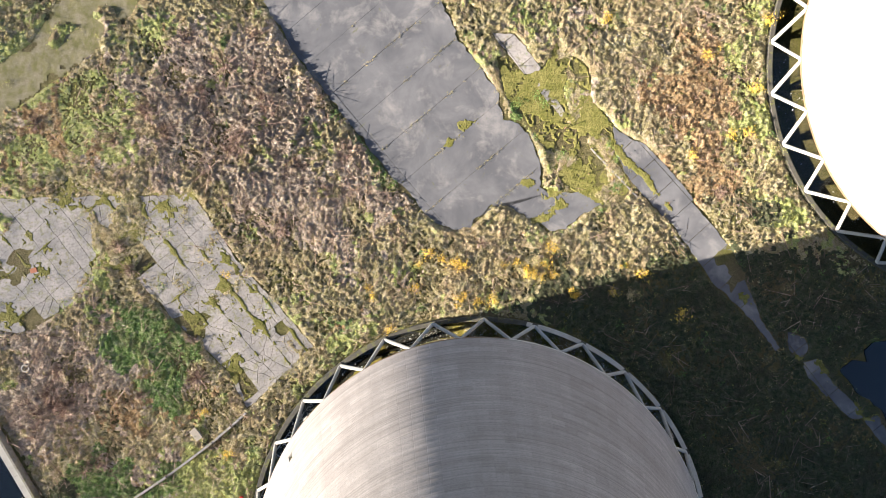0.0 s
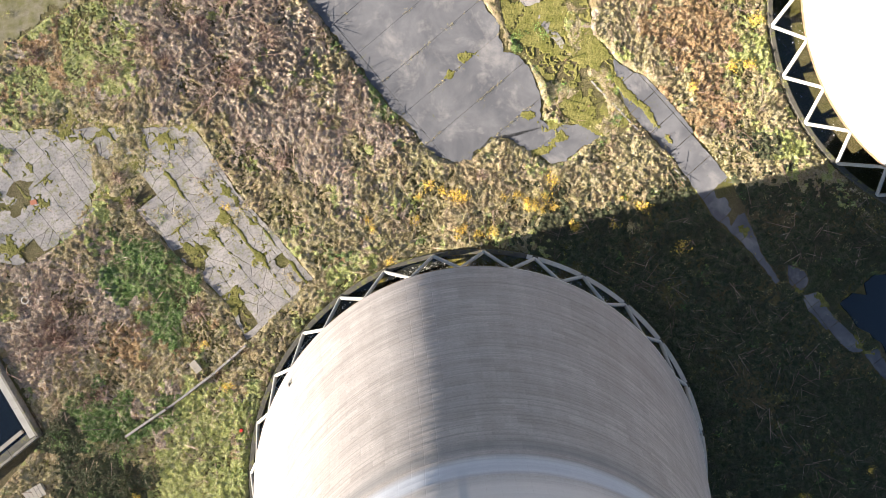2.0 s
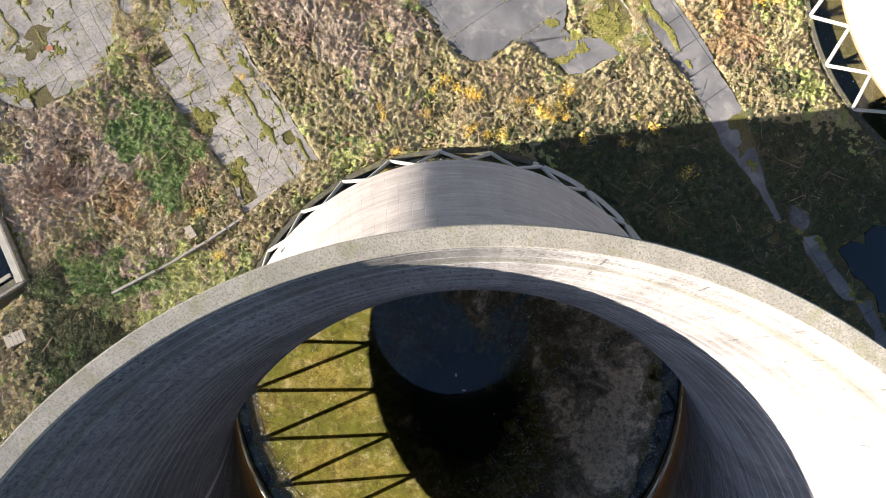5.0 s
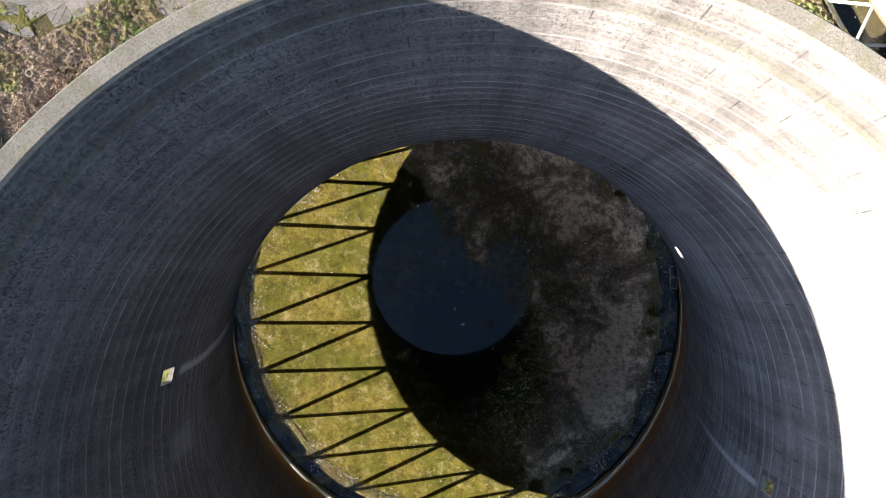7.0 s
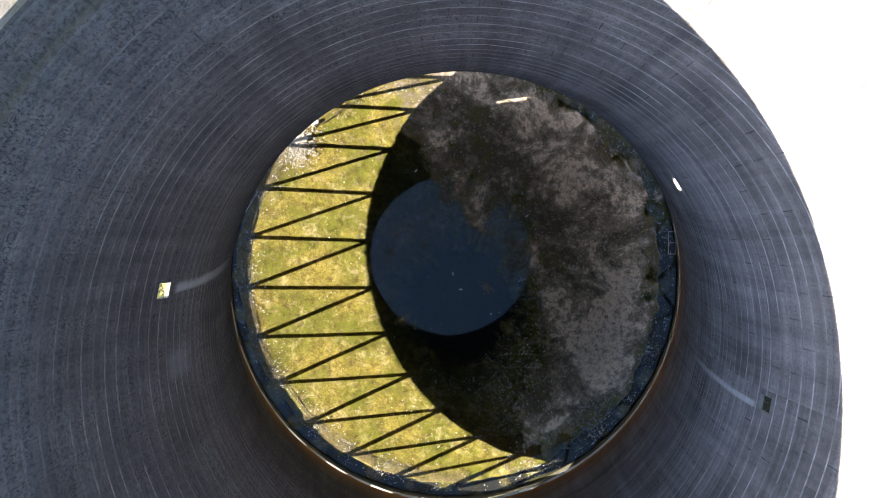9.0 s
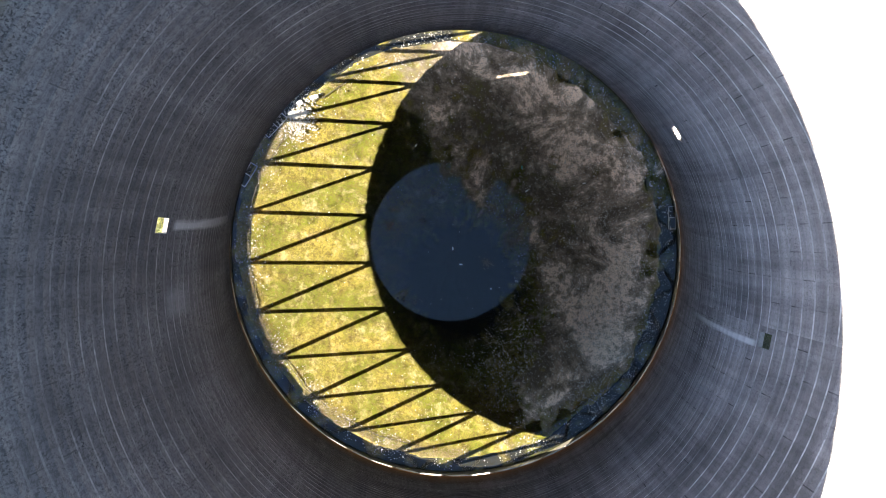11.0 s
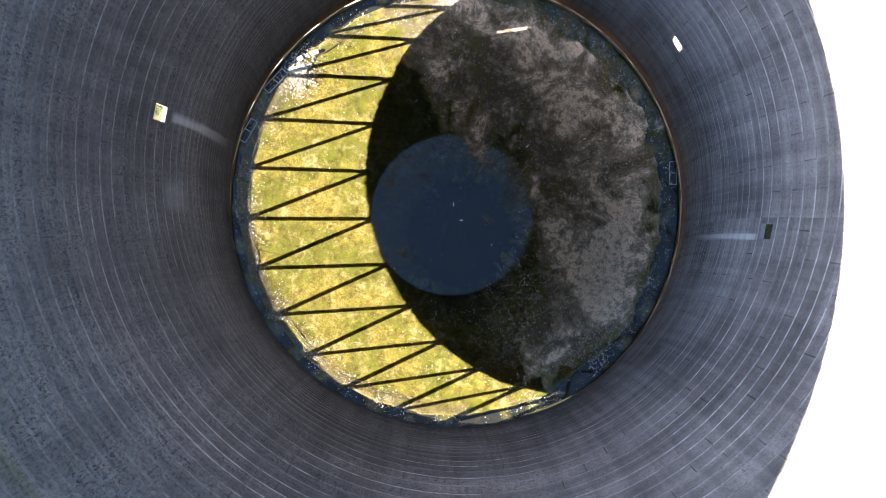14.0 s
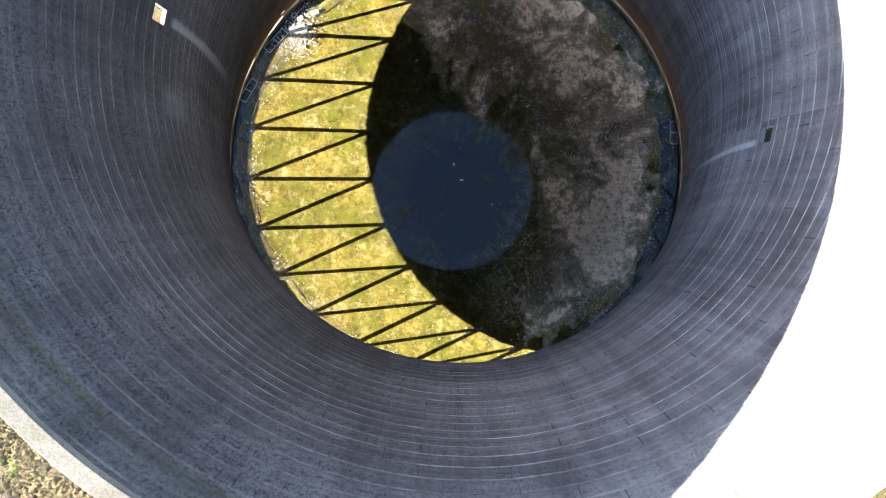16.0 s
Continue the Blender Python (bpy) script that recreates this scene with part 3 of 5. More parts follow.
def shell_r(z):
    b = 44.2 if z < THROAT_Z else 36.9
    return THROAT_R * math.sqrt(1 + ((z - THROAT_Z) / b) ** 2) + (0.9 * math.sin(math.pi * (z - 7.0) / 55.0) if 7.0 < z < 62.0 else 0.0) + (0.36 * math.sin(math.pi * (z - THROAT_Z) / 15.0) ** 2 if THROAT_Z < z < THROAT_Z + 15.0 else 0.0)


def shell_side(name, offset, material, inner, holes, columns=224):
    """One face of the shell with a shallow bead at each lift joint; holes: (angle, z, half width, half height)."""
    base = [2 * math.pi * i / columns for i in range(columns)]
    for a, z, hw, hh in holes:
        half = hw / shell_r(z)
        base = [b for b in base if abs((b - a + math.pi) % (2 * math.pi) - math.pi) > half + 0.004] + [(a - half) % (2 * math.pi), (a + half) % (2 * math.pi)]
    angles = sorted(base)
    rows = []
    z = LIP_Z
    while z < RIM_Z - 0.3:
        high = 0.03 if inner else 0.006
        rows += [(z, 0.0), (z + 0.04, high), (z + 0.10, high), (z + 0.14, 0.0)]
        z += LIFT
    rows.append((RIM_Z - 0.25, 0.0))
    for a, z, hw, hh in holes:
        rows = [r for r in rows if abs(abs(r[0] - z) - hh) > 0.06] + [(z - hh, 0.0), (z + hh, 0.0)]
    rows.sort()
    n = len(angles)
    panel = np.random.RandomState(17 if inner else 18).uniform(-1, 1, (90, 400)) * (0.014 if inner else 0.016)
    verts, uv = [], []
    for z, bead in rows:
        r = shell_r(z) + offset + (-bead if inner else bead)
        for a in angles:
            q = r + panel[int((z - LIP_Z + 0.01) / LIFT) % 90, int(a * 18)]
            verts.append((q * math.cos(a), q * math.sin(a), z))
    faces, loops = [], []
    for j in range(len(rows) - 1):
        zm = (rows[j][0] + rows[j + 1][0]) / 2
        for i in range(n):
            a0, a1 = angles[i], angles[(i + 1) % n] if i < n - 1 else angles[0] + 2 * math.pi
            am = (a0 + a1) / 2
            if any(abs(zm - z) < hh and abs((am - a + math.pi) % (2 * math.pi) - math.pi) * shell_r(z) < hw for a, z, hw, hh in holes):
                continue
            q = [j * n + i, j * n + (i + 1) % n, (j + 1) * n + (i + 1) % n, (j + 1) * n + i]
            l = [(a0 * 24, rows[j][0] - LIP_Z + LIFT / 2 - 0.07), (a1 * 24, rows[j][0] - LIP_Z + LIFT / 2 - 0.07), (a1 * 24, rows[j + 1][0] - LIP_Z + LIFT / 2 - 0.07), (a0 * 24, rows[j + 1][0] - LIP_Z + LIFT / 2 - 0.07)]
            if inner:
                q, l = q[::-1], l[::-1]
            faces.append(q), loops.extend(l)
    me = mesh_from(name, verts, faces, material, True)
    layer = me.uv_layers.new(name="UVMap")
    layer.data.foreach_set("uv", [c for p in loops for c in p])
    return me


def ring(name, profile, material, columns=168):
    """A closed profile of (r, z) swept round the axis."""
    n, v, f = len(profile), [], []
    for i in range(columns):
        a = 2 * math.pi * i / columns
        v += [(r * math.cos(a), r * math.sin(a), z) for r, z in profile]
    for i in range(columns):
        for j in range(n):
            a, b, c, d = i * n + j, i * n + (j + 1) % n, ((i + 1) % columns) * n + (j + 1) % n, ((i + 1) % columns) * n + j
            f.append((a, d, c, b))
    return mesh_from(name, v, f, material)


THICK = 0.25


def hole_lining(a, z, hw, hh):
    """Reveal of an opening through the shell."""
    half = hw / shell_r(z)
    v, f = [], []
    for off in (0.02, -THICK - 0.02):
        for s, t in ((-1, -1), (1, -1), (1, 1), (-1, 1)):
            r = shell_r(z + t * hh) + off
            v.append((r * math.cos(a + s * half), r * math.sin(a + s * half), z + t * hh))
    f = [(i, (i + 1) % 4, 4 + (i + 1) % 4, 4 + i) for i in range(4)]
    return v, f


def cooling_tower(x, y, first_foot, holes, label):
    t = tagged(empty("cooling_tower", x, y, 0), label, "cooling tower", "cooling towers")
    shell = hung("shell", shell_side("shell", 0.0, M_OUT, False, holes), t, "pale weathered concrete shell with lift joints")
    hung("shell_lining", shell_side("shell_lining", -THICK, M_IN, True, holes), shell, "dark sooty inner face, painted brighter on one side, with pale lift lines")
    for h in holes:
        hung("opening_reveal", mesh_from("opening_reveal", *hole_lining(*h), M_PALE), shell)
    r = shell_r(RIM_Z)
    hung("coping", ring("coping", [(r - 0.33, RIM_Z - 0.32), (r + 0.10, RIM_Z - 0.32), (r + 0.42, RIM_Z - 0.22), (r + 0.45, RIM_Z), (r + 0.40, RIM_Z + 0.05), (r - 0.30, RIM_Z + 0.05), (r - 0.34, RIM_Z)], M_COPING), t, "lichen-covered concrete rim coping")
    rl = shell_r(LIP_Z)
    hung("lintel_ring", ring("lintel_ring", [(rl - 0.14, LIP_Z - 0.45), (rl + 0.02, LIP_Z - 0.5), (rl + 0.02, LIP_Z - 0.01), (rl - 0.02, LIP_Z + 0.05), (rl - 0.22, LIP_Z + 0.3), (rl - 0.20, LIP_Z - 0.30)], M_LINTEL), t, "rust-stained concrete ring beam over the legs")
    hung("pond_wall", ring("pond_wall", [(33.75, -1.0), (34.45, -1.0), (34.45, 0.62), (34.52, 0.62), (34.52, 0.72), (34.45, 0.76), (34.42, 0.98), (33.82, 0.98), (33.75, 0.92)], M_WALL), t, "dark mossy concrete kerb round the pond")
    # pale arcs on the beam and the kerb, along one side only
    if holes:
        n, v, f = 90, [], []
        for i in range(n + 1):
            a = radians(-55 + 138 * i / n)
            v += [(q * math.cos(a), q * math.sin(a), h) for q, h in ((rl - 0.18, LIP_Z - 0.45), (rl - 0.16, LIP_Z - 0.52), (rl + 0.05, LIP_Z - 0.55), (rl + 0.05, LIP_Z - 0.02), (rl - 0.22, LIP_Z + 0.34), (rl - 0.26, LIP_Z + 0.3))]
            if i:
                f += [(6 * i - 6 + j, 6 * i - 6 + (j + 1) % 6, 6 * i + (j + 1) % 6, 6 * i + j) for j in range(6)]
        hung("lime_band", mesh_from("lime_band", v, f + [tuple(range(6)), tuple(range(6 * n + 5, 6 * n - 1, -1))], M_PALEST), t, "pale band along one side of the ring beam")
        n, v, f = 90, [], []
        for i in range(n + 1):
            a = radians(-50 + 128 * i / n)
            v += [(q * math.cos(a), q * math.sin(a), h) for q, h in ((33.80, 0.984), (33.80, 1.05), (33.86, 1.08), (34.42, 1.08), (34.47, 1.04), (34.47, 0.984))]
            if i:
                f += [(6 * i - 6 + j, 6 * i - 6 + (j + 1) % 6, 6 * i + (j + 1) % 6, 6 * i + j) for j in range(6)]
        hung("kerb_top", mesh_from("kerb_top", v, f + [tuple(range(6)), tuple(range(6 * n + 5, 6 * n - 1, -1))], M_PALEST), t, "pale top along one side of the pond kerb")
    step = 2 * math.pi / FEET_N
    bm = bmesh.new()
    foot, top = Vector((FEET_R, 0, 0.85)), Vector(((rl - 0.15) * math.cos(step / 2), (rl - 0.15) * math.sin(step / 2), LIP_Z - 0.3))
    d = top - foot
    add_rod(bm, foot + d * 0.0, top, 0.27, 0.25, 10)
    leg_a = bpy.data.meshes.new("leg")
    bm.to_mesh(leg_a)
    bm.free()
    leg_a.materials.append(M_LEG)
    bm = bmesh.new()
    add_rod(bm, foot, (top.x, -top.y, top.z), 0.27, 0.25, 10)
    leg_b = bpy.data.meshes.new("leg")
    bm.to_mesh(leg_b)
    bm.free()
    leg_b.materials.append(M_LEG)
    bm = bmesh.new()
    add_box(bm, (FEET_R - 0.38, -0.45, 0.5), (FEET_R + 0.38, 0.45, 1.1), 0.05)
    pad = bpy.data.meshes.new("foot_block")
    bm.to_mesh(pad)
    bm.free()
    pad.materials.append(M_WALL)
    for i in range(FEET_N):
        turn = Matrix.Rotation(radians(first_foot) + i * step, 4, "Z")
        for nm, me in (("leg", leg_a), ("leg", leg_b), ("foot_block", pad)):
            hung(nm, me, t).matrix_basis = turn
    return t


def hole_at(dx, dy, z, hw, hh):
    return (math.atan2(dy, dx) % (2 * math.pi), z, hw, hh)


HOLES = [hole_at(-19.28, 1.22, 68.4, 0.5, 0.75), hole_at(19.34, -0.89, 67.3, 0.5, 0.75), (radians(147.5), 11.6, 0.4, 0.75)]
cooling_tower(*TOWER_A, -1.25, HOLES, "pale concrete hyperbolic cooling tower open at the top, on slanting legs")
cooling_tower(*TOWER_B, 7.0, [], "sunlit concrete hyperbolic cooling tower standing beside the overgrown yard")


# ---- ponds ----
def bed_z(u, v):
    """Height of the tower floor, from its middle: wet to one side, a low mud bank to the other, a channel round the edge."""
    r = math.hypot(u, v)
    lie = 0.75 * u + 0.55 * v - 3.5 + 19.0 * math.exp(-((u - 22) ** 2 / 60.0 + (v + 14) ** 2 / 110.0)) - 13.0 * math.exp(-((u - 2.5) ** 2 + (v + 3) ** 2) / 95.0) + 11.0 * math.exp(-((u - 2.6) ** 2 / 3.0 + (v - 8.5) ** 2 / 8.0)) + 9.0 * math.exp(-((u - 7.8) ** 2 / 1.6 + (v - 3.5) ** 2 / 6.0)) - 6.0 * math.exp(-((u - 13) ** 2 + (v - 5) ** 2) / 50.0) + 17.0 * math.exp(-((u + 10) ** 2 / 1.6 + (v - 2.5) ** 2 / 0.9)) + 22.0 * math.exp(-((u + 7 + v + 7.5) ** 2 / 2.5 + (u + 7 - v - 7.5) ** 2 / 0.7)) + 9.0 * rnoise(u, v, 0.11, 21.0) + 9.0 * rnoise(u, v, 0.3, 31.0) + 9.0 * rnoise(u, v, 0.9, 35.0) + 5.0 * rnoise(u, v, 2.0, 36.0)
    z = max(-0.12, min(0.20, 0.011 * lie)) + 0.035 * rnoise(u, v, 0.8, 5.0) + 0.02 * rnoise(u, v, 2.1, 6.0)
    z -= 0.5 * math.exp(-((u - 2) ** 2 + (v + 4) ** 2) / 150.0) * max(0.0, min(1.0, (3.0 - lie) / 6.0))
    edge = channel_r(u, v)
    if r < edge + 0.05:
        return z - 0.34 * max(0.0, min(1.0, u / 12.0)) * max(0.0, 1 - (edge - r) / 3.6) * (0.55 + 0.9 * rnoise(u, v, 0.14, 27.0) + 0.7 * rnoise(u, v, 0.6, 28.0))
    turn = math.degrees(math.atan2(v, u))
    silted = max(0.0, min(1.0, (turn - 18) / 8.0)) * max(0.0, min(1.0, (100 - turn) / 8.0))
    return max(-0.5 + 0.6 * max(0, rnoise(u, v, 0.3, 12.0)), silted * (0.49 + 0.14 * rnoise(u, v, 0.5, 14.0) + 0.1 * rnoise(u, v, 2.0, 15.0)) - 0.5)


def channel_r(u, v):
    """Inner edge of the straight-sided channel round the floor, one side from leg to leg."""
    a = math.atan2(v, u)
    side = 2 * math.pi / FEET_N
    f = (a + radians(1.25)) % side - side / 2
    return (31.5 - 0.75 * math.cos(a - 0.2) + 0.8 * math.exp(-(((a % (2 * math.pi)) - 3.1) / 0.4) ** 2)) * math.cos(side / 2) / math.cos(f) + 0.15 * math.sin(9.0 * int((a + 7) / side)) + max(0.0, math.cos(a + 0.1)) * (1.3 * rnoise(33 * math.cos(a), 33 * math.sin(a), 0.09, 8.0) + 0.5 * rnoise(33 * math.cos(a), 33 * math.sin(a), 0.6, 9.0) + 0.3)


def pond(x, y, simple):
    size, around, rings = 33.9, 112 if simple else 504, 24 if simple else 82
    verts, faces = [], []
    for i in range(around):
        a = 2 * math.pi * i / around - radians(1.25) + 0.0004
        edge = channel_r(math.cos(a), math.sin(a))
        for r in [edge * (0.004 + 0.996 * k / rings) for k in range(rings + 1)] + [edge + 0.14] + [edge + 0.14 + (size - edge - 0.14) * k / 6 for k in range(1, 7)]:
            u, v = r * math.cos(a), r * math.sin(a)
            verts.append((u + x, v + y, bed_z(u, v)))
    n = rings + 8
    for i in range(around):
        for k in range(n - 1):
            a, b = i * n + k, ((i + 1) % around) * n + k
            faces.append((a, a + 1, b + 1, b))
    tagged(new("pond_bed", mesh_from("pond_bed", verts, faces, M_SOIL if simple else M_BED, True)), "yellow-green algae and grey-brown mud on the tower floor", "mud", kind="structure")
    m = 96
    v = [(x + size * math.cos(2 * math.pi * i / m), y + size * math.sin(2 * math.pi * i / m), 0.0) for i in range(m)]
    pool = new("water", mesh_from("water", v, [list(range(m))], M_WATER))
    pool.visible_shadow = False
    tagged(pool, "shallow still water reflecting the tower's mouth", "water", kind="structure")


pond(*TOWER_A, False)
pond(*TOWER_B, True)


# ---- slabs, roads and bare ground ----
def turned(poly, deg):
    c, d = math.cos(radians(deg)), math.sin(radians(deg))
    return [(x * c - y * d, x * d + y * c) for x, y in poly]


def lay(thing, name, poly, cells, material, z1, keep=lambda x, y: True, crack=0.0):
    for c in cells:
        if len(c) < 3:
            continue
        q = clip_to(poly, c)
        if len(q) < 3 or abs(area(q)) < 0.25:
            continue
        if crack:
            q = ragged(q, 0.4, crack, 3.1)
        cx, cy = sum(p[0] for p in q) / len(q), sum(p[1] for p in q) / len(q)
        if keep(cx, cy):
            hung(name, prism(name, q, z1 - 0.35, z1 + 0.03 * rnoise(cx, cy, 3.7, 2.0), material, 0.008 * rnoise(cx, cy, 2.3, 7.0)), thing)


def grid_cells(x0, x1, y0, y1, dx, dy, gap, deg):
    out = []
    for i in range(int((x1 - x0) / dx)):
        for j in range(int((y1 - y0) / dy)):
            a, b = x0 + i * dx + gap, y0 + j * dy + gap
            out.append(turned([(a, b), (a + dx - 2 * gap, b), (a + dx - 2 * gap, b + dy - 2 * gap), (a, b + dy - 2 * gap)], deg))
    return out


yard = tagged(empty("yard", 0, 0, 0), "dark stained concrete yard with weedy joints", "pavement", kind="structure")
lay(yard, "slab", ragged(YARD, 0.5, 0.45, 1.0), grid_cells(-50, 50, -42, 42, 25.0, 5.6, 0.013, 40), M_YARD, GROUND + 0.12)

def cracked_bays(x0, x1, y0, y1, dx, dy, deg, seed):
    """Rectangular cast bays, some of them broken into uneven bits."""
    rng = random.Random(seed)
    out = []
    for i in range(int((x1 - x0) / dx)):
        for j in range(int((y1 - y0) / dy)):
            a, b = x0 + i * dx, y0 + j * dy
            bay = turned([(a + 0.015, b + 0.015), (a + dx - 0.015, b + 0.015), (a + dx - 0.015, b + dy - 0.015), (a + 0.015, b + dy - 0.015)], deg)
            cx, cy = sum(p[0] for p in bay) / 4, sum(p[1] for p in bay) / 4
            if not (-80 < cx < -14 and -34 < cy < 10):
                continue
            near_end = math.hypot(cx + 24, cy + 18.5) < 6.5
            n = rng.randint(8, 13) if near_end else rng.choice((1, 1, 2, 2, 3, 4, 6))
            bits = turned([(a + rng.uniform(0.1, 0.9) * dx, b + rng.uniform(0.1, 0.9) * dy) for _ in range(n)], deg)
            out += [clip_to(bay, c) for c in voronoi_cells(bits, 0.022, 7.5) if len(c) > 2]
    return out


PAD_DEG, PAD_DX, PAD_DY = -51.8, 6.1, 3.1
PAD_CELLS = cracked_bays(-64.4, 64.6, -93.0, 62.0, PAD_DX, PAD_DY, PAD_DEG, 5)
pad_floor = tagged(empty("slab_floor", 0, 0, 0), "cracked pale concrete floor slabs with moss in the cracks", "pavement", kind="structure")
lay(pad_floor, "slab", ragged(PAD, 1.5, 0.25, 2.0), PAD_CELLS, M_SLAB, GROUND + 0.10,
    lambda x, y: not (math.hypot((x + 48.5) / 4.0, (y + 6.5) / 5.5) < 1.0 + 0.6 * rnoise(x, y, 0.4, 40.0)) and rnoise(x, y, 0.35, 44.0) < 0.45, 0.15)

road = tagged(empty("road", 0, 0, 0), "worn grey concrete service road with moss patches", "road", kind="structure")
lay(road, "slab", ragged(ROAD, 0.6, 0.3, 6.0), grid_cells(-70, 110, -60, 110, 4.2, 6.4, 0.04, -48), M_YARD, GROUND + 0.10)
for k, bit in enumerate(ROAD_FAR + [ROAD_END, ROAD_BIT]):
    lay(road, "slab", ragged(bit, 0.6, 0.3, 8.0 + k), grid_cells(-70, 110, -60, 110, 4.2, 6.4, 0.04, -52), M_YARD if k < 3 else M_SLAB, GROUND + 0.10)


def drape(name, polys, step, lift, material, label, category, amp=0.9, rough=0.0):
    """Thin uneven mats that follow the ground within the polygons."""
    verts, faces, idx = [], [], {}
    for poly in polys:
        xs, ys = [p[0] for p in poly], [p[1] for p in poly]
        for i in range(int(min(xs) / step) - 3, int(max(xs) / step) + 3):
            for j in range(int(min(ys) / step) - 3, int(max(ys) / step) + 3):
                x, y = i * step, j * step
                wx, wy = x + amp * rnoise(x, y, 0.8, 3.3) + amp * rnoise(x, y, 0.3, 6.1), y + amp * rnoise(x, y, 0.8, 13.3) + amp * rnoise(x, y, 0.3, 16.1)
                if not bool(inside(poly, wx, wy)):
                    continue
                q = []
                for a, b in ((i, j), (i + 1, j), (i + 1, j + 1), (i, j + 1)):
                    if (a, b) not in idx:
                        px, py = a * step + 0.3 * step * rnoise(a, b, 0.9, 1.0), b * step + 0.3 * step * rnoise(a, b, 0.9, 2.0)
                        idx[a, b] = len(verts)
                        verts.append((px, py, lift(px, py) + rough * rnoise(px, py, 1.7, 4.0)))
                    q.append(idx[a, b])
                faces.append(q)
    return tagged(new(name, mesh_from(name, verts, faces, material, True)), label, category, kind="stuff")


def disc(cx, cy, rx, ry, deg=0.0, n=14):
    return [(cx + x, cy + y) for x, y in turned([(rx * math.cos(2 * math.pi * i / n), ry * math.sin(2 * math.pi * i / n)) for i in range(n)], deg)]


VERGE = [(8.0, 24.5), (10.1, 24.1), (12.2, 21.9), (15.1, 22.9), (16.8, 27.2), (21.4, 22.9), (22.3, 17.9), (25.2, 14.6), (25.3, 10.8), (28, 5.5), (26.6, 3.2), (23.9, 2.4), (19.7, 4.6), (16.3, 7.1), (15.0, 11.3), (12.2, 15.4), (9.3, 18.7)]


def blob(x, y, cx, cy, rx, ry, deg=0.0):
    """A soft mound, turned by deg."""
    c, d = math.cos(radians(deg)), math.sin(radians(deg))
    u, v = ((x - cx) * c + (y - cy) * d) / rx, (-(x - cx) * d + (y - cy) * c) / ry
    return np.exp(-(u * u + v * v))


def moss_sheet(name, box, within, amount, label, step=0.14, low=0.02, high=0.135):
    """Moss that swells out of the paving where amount is above nought, with a ragged edge."""
    rs = np.random.RandomState(66)
    gx, gy = np.meshgrid(np.arange(box[0], box[1], step), np.arange(box[2], box[3], step))
    gx, gy = gx + rs.uniform(-0.05, 0.05, gx.shape), gy + rs.uniform(-0.05, 0.05, gy.shape)
    m = amount(gx, gy) + 0.55 * (vnoise(gx, gy, 0.9, 91) - 0.5) + 0.5 * (vnoise(gx + 0.4 * gy, gy, 2.3, 92) - 0.5) + 0.3 * (vnoise(gx, gy - 0.3 * gx, 5.0, 93) - 0.5)
    m = np.where(within(gx, gy), m, -1.0)
    z = GROUND + np.where(m > 0, high + 0.10 * np.clip(m, 0, 0.6) + 0.05 * rs.rand(*gx.shape), low)
    keep = m > 0
    ok = keep[:-1, :-1] | keep[1:, :-1] | keep[:-1, 1:] | keep[1:, 1:]
    jj, ii = np.nonzero(ok)
    a = jj * gx.shape[1] + ii
    used, flat = np.unique(np.stack([a, a + 1, a + gx.shape[1] + 1, a + gx.shape[1]], 1), return_inverse=True)
    verts = np.stack([gx.ravel()[used], gy.ravel()[used], z.ravel()[used]], 1)
    me = mesh_from(name, verts.tolist(), flat.reshape(-1, 4).tolist(), M_MOSS)
    return tagged(new(name, me), label, "moss", kind="stuff")


def pad_moss(x, y):
    """Thick along some joints of the bays and in a few worn hollows."""
    c, d = math.cos(radians(-PAD_DEG)), math.sin(radians(-PAD_DEG))
    u, v = x * c - y * d + 0.5 * vnoise(x, y, 0.5, 96), x * d + y * c + 0.5 * vnoise(x, y, 0.5, 97) - 0.25
    joint_v = np.abs((v + 93.0 + PAD_DY / 2) % PAD_DY - PAD_DY / 2)
    joint_u = np.abs((u + 64.4 + PAD_DX / 2) % PAD_DX - PAD_DX / 2)
    some = vnoise(x, y, 0.16, 94)
    m = -0.46 + 0.7 * (vnoise(x, y, 0.38, 98) - 0.5) + 0.75 * np.exp(-(joint_v / 0.28) ** 2) * np.clip(some * 2.4 - 1.0, 0, 1) + 0.55 * np.exp(-(joint_u / 0.2) ** 2) * np.clip(1.1 - some, 0, 1)
    m += 0.85 * blob(x, y, -31.0, -7.0, 5.5, 0.55, PAD_DEG) + 0.6 * blob(x, y, -33.5, -9.5, 1.6, 2.0) + 0.7 * blob(x, y, -29.0, -15.0, 1.2, 2.4, 30) + 0.8 * blob(x, y, -37, -15.5, 4.5, 1.1, PAD_DEG) + 0.8 * blob(x, y, -31, -22.5, 2.6, 1.4, PAD_DEG)
    m += 0.7 * blob(x, y, -49, -7.5, 2.6, 2.6) + 0.6 * blob(x, y, -66, -14, 3.0, 2.0) + 0.6 * blob(x, y, -60, -7.5, 2.2, 1.2, 20) + 0.6 * blob(x, y, -41, 2.5, 5.0, 1.3) + 0.6 * blob(x, y, -56, 3.0, 5.0, 1.1)
    return m


